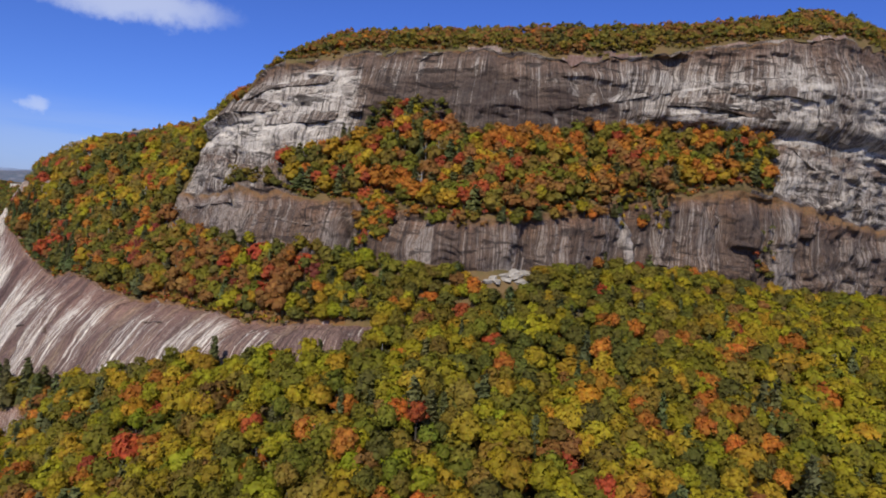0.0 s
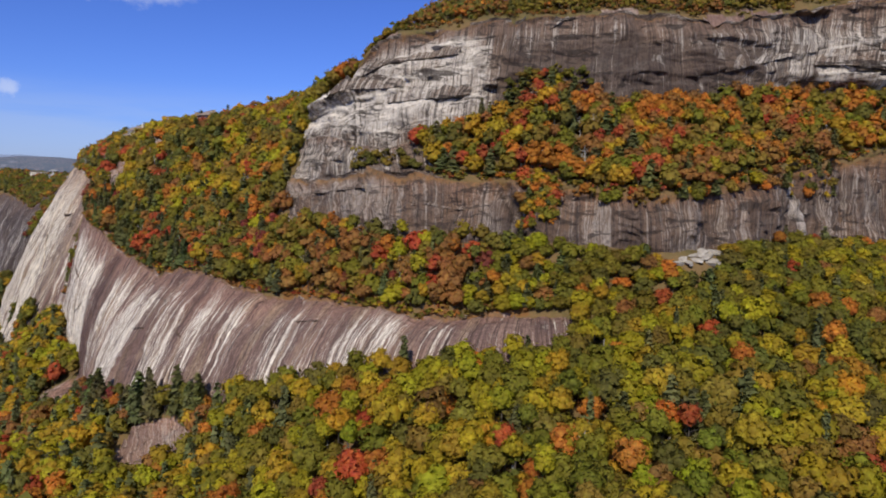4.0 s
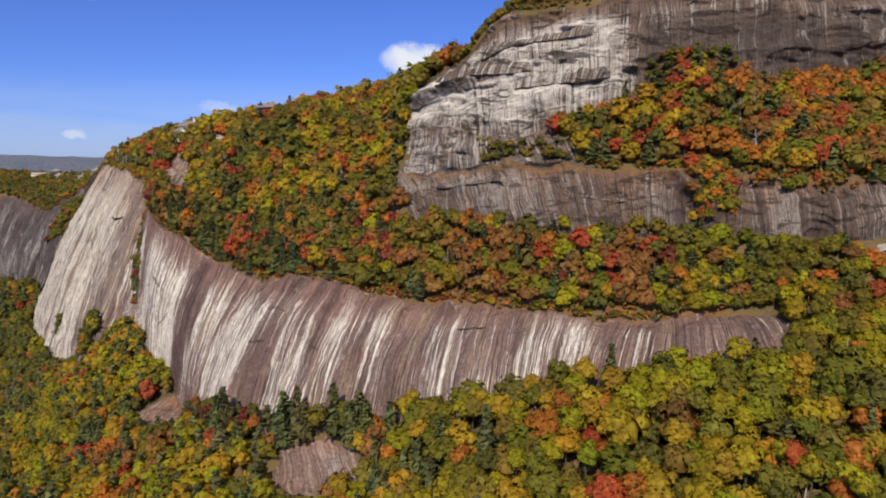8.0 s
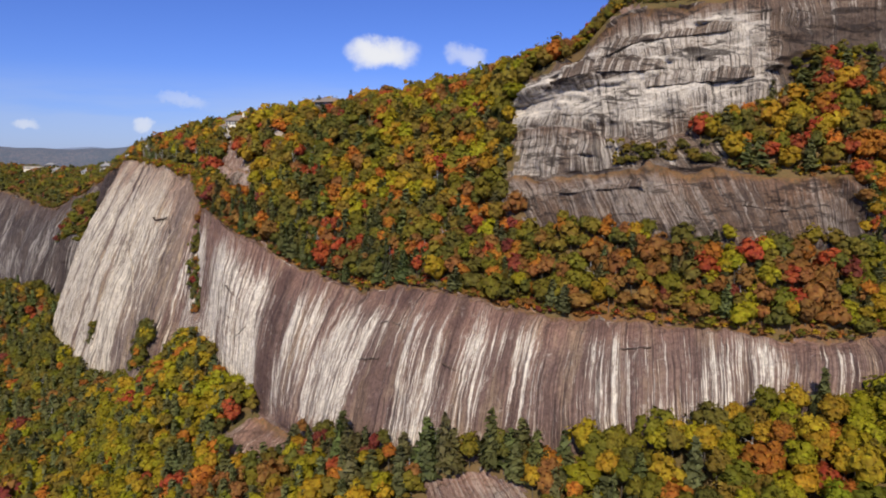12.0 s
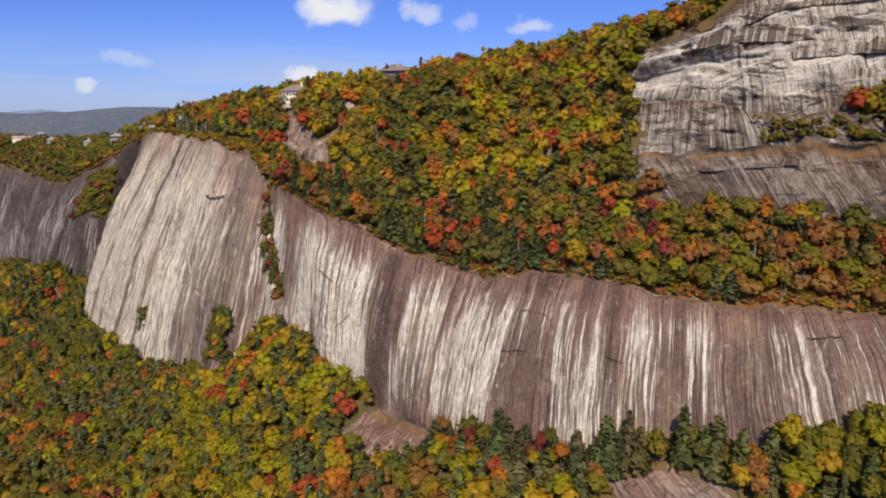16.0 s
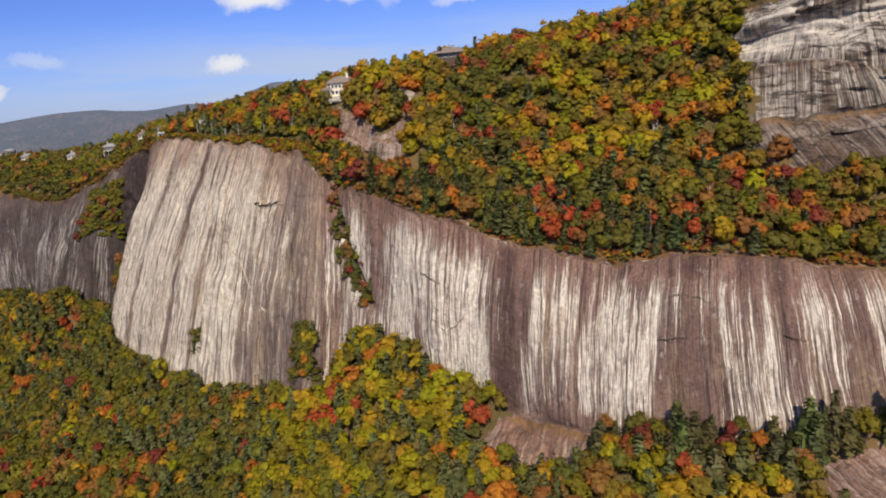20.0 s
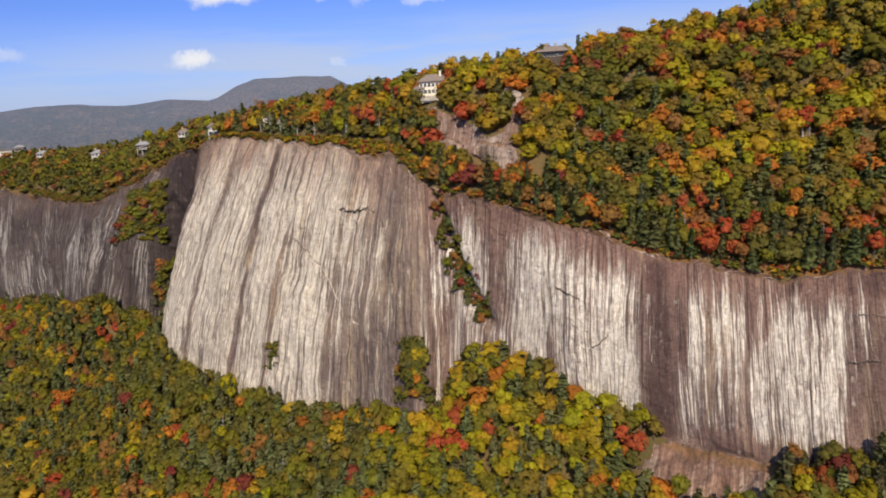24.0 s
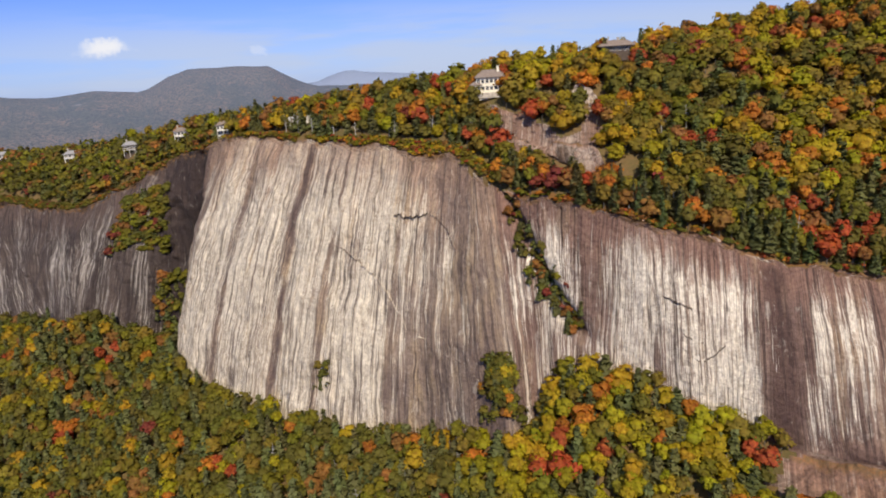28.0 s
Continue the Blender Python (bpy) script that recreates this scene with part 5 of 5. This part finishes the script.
def flake(strip, u0, v0, u1, v1, depth, rise, mat, owner, seed, sag=0.0):
    """A thin overlap of rock whose lower lip juts out along a jagged line from one spot of a face to another."""
    gen = np.random.RandomState(seed)
    n = 16
    rows, shade_rows = [], []
    for k in range(n + 1):
        t = k / n
        u, v = u0 + (u1 - u0) * t, v0 + (v1 - v0) * t + sag * math.sin(math.pi * t) + gen.uniform(-0.006, 0.006)
        p, out, along, up = face_frame(strip, u, v)
        fat = (0.35 if strip == 2 else 0.6) * depth * (0.25 + 0.75 * math.sin(math.pi * min(max(t, 0.03), 0.97)) ** 0.6) * gen.uniform(0.7, 1.3)
        lift = (0.8 if strip == 2 else 1.8) * rise * gen.uniform(0.7, 1.2)
        rows.append((p + up * lift - out * 0.6, p + up * lift * 0.45 + out * fat * 0.55, p + out * fat, p - up * 0.12 + out * fat * 0.8, p - up * 0.1 - out * 0.8))
        shade_rows.append((p + out * 0.16, p - up * (0.16 + 0.3 * fat) * gen.uniform(0.6, 1.3) + out * 0.14))
    bm = bmesh.new()
    grid = [[bm.verts.new(q) for q in row] for row in rows]
    for a, b in zip(grid, grid[1:]):
        for k in range(4):
            bm.faces.new((a[k], b[k], b[k + 1], a[k + 1]))
    bm.faces.new(grid[0])
    bm.faces.new(grid[-1])
    bmesh.ops.recalc_face_normals(bm, faces=bm.faces)
    layer = bm.loops.layers.uv.new("UVMap")
    for f in bm.faces:
        for loop in f.loops:
            loop[layer].uv = (loop.vert.co.x * 0.7 - loop.vert.co.y * 0.7, loop.vert.co.z)
    me = bpy.data.meshes.new("rock_flake")
    bm.to_mesh(me)
    bm.free()
    me.materials.append(mat)
    ob = new("rock_flake", me)
    ob.parent = bpy.data.objects[owner]
    if depth < 0.2:
        return
    # flat dark strip laid just off the face, painting the undercut's shade
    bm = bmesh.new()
    grid = [[bm.verts.new(q) for q in row] for row in shade_rows]
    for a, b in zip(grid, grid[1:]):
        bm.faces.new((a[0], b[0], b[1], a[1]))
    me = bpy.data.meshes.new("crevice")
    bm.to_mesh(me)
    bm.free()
    me.materials.append(CREVICE_SHADE)
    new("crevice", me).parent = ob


# dark band granite on slab and buttress lips puts undercut shade into the colour
for k, (strip, u0, v0, u1, v1, depth, rise, mat, owner, sag) in enumerate((
        (2, 10.20, 0.62, 10.02, 0.60, 0.50, 0.7, BAND, "lower_cliff", 0.0), (2, 10.10, 0.44, 9.98, 0.43, 0.33, 0.7, BAND, "lower_cliff", -0.01),
        (2, 9.98, 0.34, 9.84, 0.46, 0.44, 0.7, BAND, "lower_cliff", -0.01), (2, 10.12, 0.36, 9.98, 0.33, 0.28, 0.7, BAND, "lower_cliff", -0.02),
        (2, 8.62, 0.74, 8.36, 0.70, 0.44, 0.7, BAND, "lower_cliff", 0.02), (2, 8.62, 0.50, 8.46, 0.51, 0.33, 0.7, BAND, "lower_cliff", 0.0),
        (2, 7.9, 0.55, 7.75, 0.52, 0.28, 0.7, BAND, "lower_cliff", 0.0), (2, 6.4, 0.7, 6.2, 0.72, 0.28, 0.7, BAND, "lower_cliff", 0.0),
        (2, 12.44, 0.77, 12.14, 0.79, 0.26, 0.6, BAND, "pillar_cliff", -0.015), (2, 12.12, 0.79, 11.75, 0.66, 0.12, 0.5, PILLAR, "pillar_cliff", 0.03),
        
        (2, 12.95, 0.64, 12.45, 0.52, 0.12, 0.5, PILLAR, "pillar_cliff", 0.02), (2, 12.45, 0.52, 12.15, 0.34, 0.12, 0.5, PILLAR, "pillar_cliff", 0.01),
        (2, 12.1, 0.36, 11.55, 0.22, 0.12, 0.5, PILLAR, "pillar_cliff", 0.01), (2, 13.9, 0.10, 13.3, 0.16, 0.12, 0.5, PILLAR, "pillar_cliff", 0.02),
        (2, 14.2, 0.22, 13.9, 0.10, 0.12, 0.5, PILLAR, "pillar_cliff", 0.0),
        (6, 6.7, 0.50, 5.9, 0.46, 2.2, 4.0, UPPER, "summit_cliff", 0.02), (6, 6.3, 0.66, 5.6, 0.70, 1.4, 3.0, UPPER, "summit_cliff", 0.03),
        (6, 6.0, 0.36, 5.5, 0.30, 1.2, 3.0, UPPER, "summit_cliff", 0.0), (6, 2.9, 0.30, 1.9, 0.12, 2.6, 4.0, UPPER, "summit_cliff", 0.05),
        (6, 2.4, 0.44, 1.5, 0.40, 1.8, 3.0, UPPER, "summit_cliff", 0.02), (6, 3.5, 0.36, 2.9, 0.46, 1.5, 3.0, UPPER, "summit_cliff", 0.02),
        (5, 1.75, 0.9, 1.2, 0.5, 1.6, 3.0, UPPER, "summit_cliff", 0.03), (6, 4.9, 0.78, 4.65, 0.95, 1.6, 3.0, UPPER, "summit_cliff", 0.0),
        (4, 6.6, 0.62, 6.2, 0.72, 0.9, 2.0, BAND, "band_cliff", 0.01), (4, 5.9, 0.5, 5.4, 0.55, 0.7, 2.0, BAND, "band_cliff", 0.01))):
    flake(strip, u0, v0, u1, v1, depth, rise, mat, owner, 900 + k, sag)

# ---- pale blocks at the foot of the dark band ----
PALE_ROCK = plain("pale_fallen_granite", (0.36, 0.32, 0.27), 0.85, 0.35, 0.5)


def boulder(seed):
    """A broken granite block: a cube cut by random planes, edges worn."""
    gen = np.random.RandomState(seed)
    bm = bmesh.new()
    bmesh.ops.create_cube(bm, size=2.0)
    for _ in range(7):
        n = Vector(gen.normal(0, 1, 3)).normalized()
        cut = bmesh.ops.bisect_plane(bm, geom=bm.verts[:] + bm.edges[:] + bm.faces[:], plane_co=n * gen.uniform(0.75, 1.05), plane_no=n, clear_outer=True)
        rim = [e for e in cut["geom_cut"] if isinstance(e, bmesh.types.BMEdge)]
        if rim:
            bmesh.ops.contextual_create(bm, geom=rim)
    bmesh.ops.bevel(bm, geom=bm.edges[:], offset=0.06, segments=1, affect="EDGES")
    me = bpy.data.meshes.new("boulder")
    bm.to_mesh(me)
    bm.free()
    me.materials.append(PALE_ROCK)
    return me


def build_boulders():
    gen = np.random.RandomState(61)
    shapes = [boulder(620 + k) for k in range(4)]
    for k in range(11):
        p, _ = spot_on(3, np.array([3.80 + 0.028 * k]), np.array([gen.uniform(0.80, 0.97)]))
        rock = new("boulder", shapes[k % 4])
        size = gen.uniform(1.0, 2.1)
        rock.location, rock.scale = p[0] + np.array((0, 0, size * 0.22)), (size * 1.7, size, size * gen.uniform(0.35, 0.6))
        rock.rotation_euler = (gen.uniform(-0.3, 0.3), gen.uniform(-0.3, 0.3), gen.uniform(0, 6.28))
        tagged(rock, "pale broken granite boulder at the foot of a cliff", "boulder", "boulders under the dark band")


build_boulders()

# ---- houses ----
CREAM = plain("cream_render", (0.80, 0.74, 0.60), 0.8, 0.06, 0.6)
WHITE = plain("white_trim", (0.64, 0.62, 0.58), 0.6, 0.04)
GREY_WALL = plain("grey_boards", (0.42, 0.41, 0.40), 0.8, 0.12, 0.8)
DARK_WALL = plain("dark_boards", (0.10, 0.075, 0.06), 0.8, 0.2, 0.8)
SHINGLE = plain("brown_shingles", (0.24, 0.19, 0.16), 0.9, 0.18, 1.2)
SLATE = plain("grey_shingles", (0.30, 0.29, 0.29), 0.85, 0.15, 1.2)
STONE = plain("stone_wall", (0.45, 0.40, 0.34), 0.9, 0.25, 0.9)
PANE = plain("window_glass", (0.03, 0.035, 0.045), 0.08, 0.1, 0.5, 0.6)


def part(name, bm, mat, parent, label=""):
    me = bpy.data.meshes.new(name)
    bm.to_mesh(me)
    bm.free()
    me.materials.append(mat)
    ob = new(name, me)
    ob.parent = parent
    return tagged(ob, label) if label else ob


def block(x0, x1, y0, y1, z0, z1, bevel=0.0):
    bm = bmesh.new()
    bmesh.ops.create_cube(bm, size=1.0)
    for v in bm.verts:
        v.co = ((x0 + x1) / 2 + v.co.x * (x1 - x0), (y0 + y1) / 2 + v.co.y * (y1 - y0), (z0 + z1) / 2 + v.co.z * (z1 - z0))
    if bevel:
        bmesh.ops.bevel(bm, geom=bm.edges[:], offset=bevel, segments=1, affect="EDGES")
    return bm


def hip_roof(w, d, z, rise, eave, ridge):
    """A hipped roof (ridge 0 to 1: its length against the eaves') with a boxed eave."""
    bm = bmesh.new()
    x, y, t = w / 2 + eave, d / 2 + eave, 0.25
    low = [bm.verts.new(c) for c in ((-x, -y, z), (x, -y, z), (x, y, z), (-x, y, z))]
    lip = [bm.verts.new((v.co.x, v.co.y, z + t)) for v in low]
    a, b = bm.verts.new((-x * ridge, 0, z + t + rise)), bm.verts.new((x * ridge, 0, z + t + rise))
    bm.faces.new(low[::-1])
    for k in range(4):
        bm.faces.new((low[k], low[(k + 1) % 4], lip[(k + 1) % 4], lip[k]))
    bm.faces.new((lip[0], lip[1], b, a))
    bm.faces.new((lip[2], lip[3], a, b))
    bm.faces.new((lip[1], lip[2], b))
    bm.faces.new((lip[3], lip[0], a))
    return bm


def ground_at(x, y):
    sel = GRID[(STRIP >= 3)].reshape(-1, 3)
    i = np.argsort((sel[:, 0] - x) ** 2 + (sel[:, 1] - y) ** 2)[:4]
    return float(sel[i, 2].mean())


def wing(home, x, y, w, d, base, storeys, wall, roof, rise, eave, ridge, bays, name="wall", storey=3.0):
    """One block of a house: walls, roof, and windows on its front and ends."""
    h = storeys * storey
    bm = block(x - w / 2, x + w / 2, y - d / 2, y + d / 2, base - 4.0, base + h, 0.03)
    part(name, bm, wall, home)
    r = part("roof", hip_roof(w, d, base + h, rise, eave, ridge), roof, home)
    r.location = (x, y, 0)
    front = y - d / 2
    for s in range(storeys):
        for k in range(bays):
            cx, cz = x - w / 2 + w * (k + 0.5) / bays, base + s * storey + 1.65
            ww, hh = min(1.5, w / bays * 0.62), 1.7
            f = part("window", block(cx - ww / 2 - 0.12, cx + ww / 2 + 0.12, front - 0.10, front + 0.05, cz - hh / 2 - 0.12, cz + hh / 2 + 0.12), WHITE, home)
            part("pane", block(cx - ww / 2, cx + ww / 2, front - 0.13, front - 0.06, cz - hh / 2, cz + hh / 2), PANE, f, "dark window glass")
            part("mullion", block(cx - 0.05, cx + 0.05, front - 0.17, front - 0.08, cz - hh / 2, cz + hh / 2), WHITE, f)
        for side in (-1, 1):
            ex, cz = x + side * w / 2, base + s * storey + 1.65
            f = part("window", block(ex - 0.08, ex + 0.08, y - 0.8, y + 0.8, cz - 0.95, cz + 0.95), WHITE, home)
            part("pane", block(ex - 0.12, ex + 0.12, y - 0.65, y + 0.65, cz - 0.8, cz + 0.8), PANE, f, "dark window glass")


def chimney(home, x, y, z0, z1, mat=STONE):
    c = part("chimney", block(x - 0.55, x + 0.55, y - 0.45, y + 0.45, z0, z1, 0.04), mat, home)
    part("chimney_cap", block(x - 0.7, x + 0.7, y - 0.6, y + 0.6, z1, z1 + 0.25), mat, c)


def deck(home, x, y, w, d, z):
    part("deck", block(x - w / 2, x + w / 2, y - d / 2, y + d / 2, z - 0.25, z), WHITE, home)
    rail = part("railing", block(x - w / 2, x + w / 2, y - d / 2, y - d / 2 + 0.08, z + 0.95, z + 1.05), WHITE, home)
    for k in range(int(w / 0.9) + 1):
        px = x - w / 2 + 0.05 + k * (w - 0.1) / int(w / 0.9)
        part("baluster", block(px - 0.05, px + 0.05, y - d / 2, y - d / 2 + 0.08, z, z + 0.95), WHITE, rail)
    for px in (x - w / 2 + 0.3, x, x + w / 2 - 0.3):
        part("post", block(px - 0.15, px + 0.15, y - d / 2 + 0.05, y - d / 2 + 0.35, z - 5, z - 0.25), WHITE, home)


def homestead(name, x, y, face, label, lift=0.0):
    """The base of a house, turned so that its front looks toward the bearing given."""
    home = new(name)
    home.location = (x, y, ground_at(x, y) + lift)
    home.rotation_euler.z = radians(180 - face)
    return tagged(home, label, "house", "houses along the ridge")


def build_houses():
    h = homestead("house", -281, 521, 204, "large two-storey cream house with a hipped brown roof above bare rock", -0.5)
    wing(h, 0, 0, 14.5, 10, 0, 2, CREAM, SHINGLE, 3.4, 0.9, 0.45, 7, "wall", 3.3)
    wing(h, -7.6, -3.4, 5.0, 6, 0, 1, CREAM, SHINGLE, 1.6, 0.6, 0.2, 3, "porch_wall", 3.2)
    wing(h, 14.5, 3.5, 6.5, 6, 0.6, 1, CREAM, SHINGLE, 2.4, 0.6, 0.2, 2, "annex_wall", 3.0)
    chimney(h, 3.6, -1.5, 6.6, 11.6, CREAM)
    part("terrace_wall", block(-10, 9, -7.2, -6.8, -3.0, -0.5, 0.05), STONE, h)
    part("terrace", block(-10, 9, -6.9, -4.8, -3.0, -0.9), STONE, h)
    h = homestead("lodge", -224, 497, 212, "low dark lodge under a broad brown hipped roof", 4.5)
    wing(h, 0, 0, 15, 9, 0, 1, DARK_WALL, SHINGLE, 2.6, 1.6, 0.5, 6)
    chimney(h, 1.0, 1.0, 2.6, 6.8), chimney(h, -4.0, 2.0, 2.4, 6.0)
    for (x, y, face, w, wall, roof, lift, label) in (
            (-491, 834, 184, 12, GREY_WALL, SLATE, 0.0, "grey two-storey house with white decks among trees"),
            (-448, 766, 190, 9, DARK_WALL, SLATE, 0.5, "dark boarded house half hidden by trees"),
            (-414, 728, 194, 9, WHITE, SHINGLE, -1.0, "white house with a deck at the wood's edge"),
            (-392, 668, 198, 8, WHITE, SHINGLE, -1.0, "small white house with a brown roof"),
            (-548, 898, 180, 10, GREY_WALL, SLATE, 0.0, "grey gabled house on the distant plateau")):
        h = homestead("house", x, y, face, label, lift)
        wing(h, 0, 0, w, 8, 0, 2, wall, roof, 2.4, 0.8, 0.4, 4)
        wing(h, w * 0.6, 1.0, w * 0.5, 6, 0, 1, wall, roof, 1.8, 0.7, 0.3, 2, "side_wall")
        deck(h, 0, -5.4, w * 0.9, 2.6, 3.0)
        chimney(h, -w * 0.25, 0.8, 5.8, 9.8)
    h = homestead("long_lodge", -597, 953, 178, "long pale yellow flat-roofed lodge on the plateau", 3.0)
    wing(h, 0, 0, 22, 10, 0, 1, CREAM, SHINGLE, 0.5, 0.8, 0.9, 9, "wall", 4.0)
    wing(h, 17, 2, 9, 8, 0, 2, DARK_WALL, SLATE, 2.0, 0.6, 0.3, 3)
    t = new("terrace_wall")
    t.location = (-354, 602, ground_at(-354, 602) + 3.2)
    t.rotation_euler.z = radians(-22)
    tagged(t, "low white garden wall along a mown terrace", "wall")
    part("coping", block(-11, 11, -0.4, 0.4, 0.9, 1.15), WHITE, t)
    for k in range(12):
        part("pier", block(-10.9 + k * 1.98, -10.3 + k * 1.98, -0.3, 0.3, -4, 0.9), WHITE, t)
    part("panel", block(-10.8, 10.8, -0.15, 0.15, -4, 0.7), STONE, t)


build_houses()

# ---- bare snags among the living trees ----


def build_snags():
    gen = np.random.RandomState(77)
    meshes = []
    for k in range(4):
        v, f = stem_shape(70 + k, 9)
        v = v * np.array((1.3, 1.3, 1.0))
        meshes.append(mesh_of("trunk", v, f, [PALE_BARK]))
    for strip, u0, u1, v0, v1, n, tall in ((3, 5.5, 10.8, 0.1, 0.9, 26, 8.5), (5, 2.2, 5.8, 0.1, 0.9, 14, 8.0), (5, 7.2, 11.4, 0.1, 0.9, 22, 8.5),
                                           (1, 3.0, 7.0, 0.2, 0.9, 12, 11.0), (1, 7.5, 14.0, 0.3, 0.95, 22, 9.5), (3, 11.6, 13.8, 0.3, 1.0, 10, 9.0)):
        for _ in range(n):
            p, b = spot_on(strip, np.array([gen.uniform(u0, u1)]), np.array([gen.uniform(v0, v1)]))
            if b[0] > 0.3:
                continue
            snag = new("dead_tree", meshes[gen.randint(4)])
            h = tall * gen.uniform(0.8, 1.3)
            snag.location, snag.scale = p[0], (h, h, h)
            snag.rotation_euler = (gen.uniform(-0.06, 0.06), gen.uniform(-0.06, 0.06), gen.uniform(0, 6.28))
            tagged(snag, "pale bare dead tree with broken limbs", "tree", "dead trees")


build_snags()
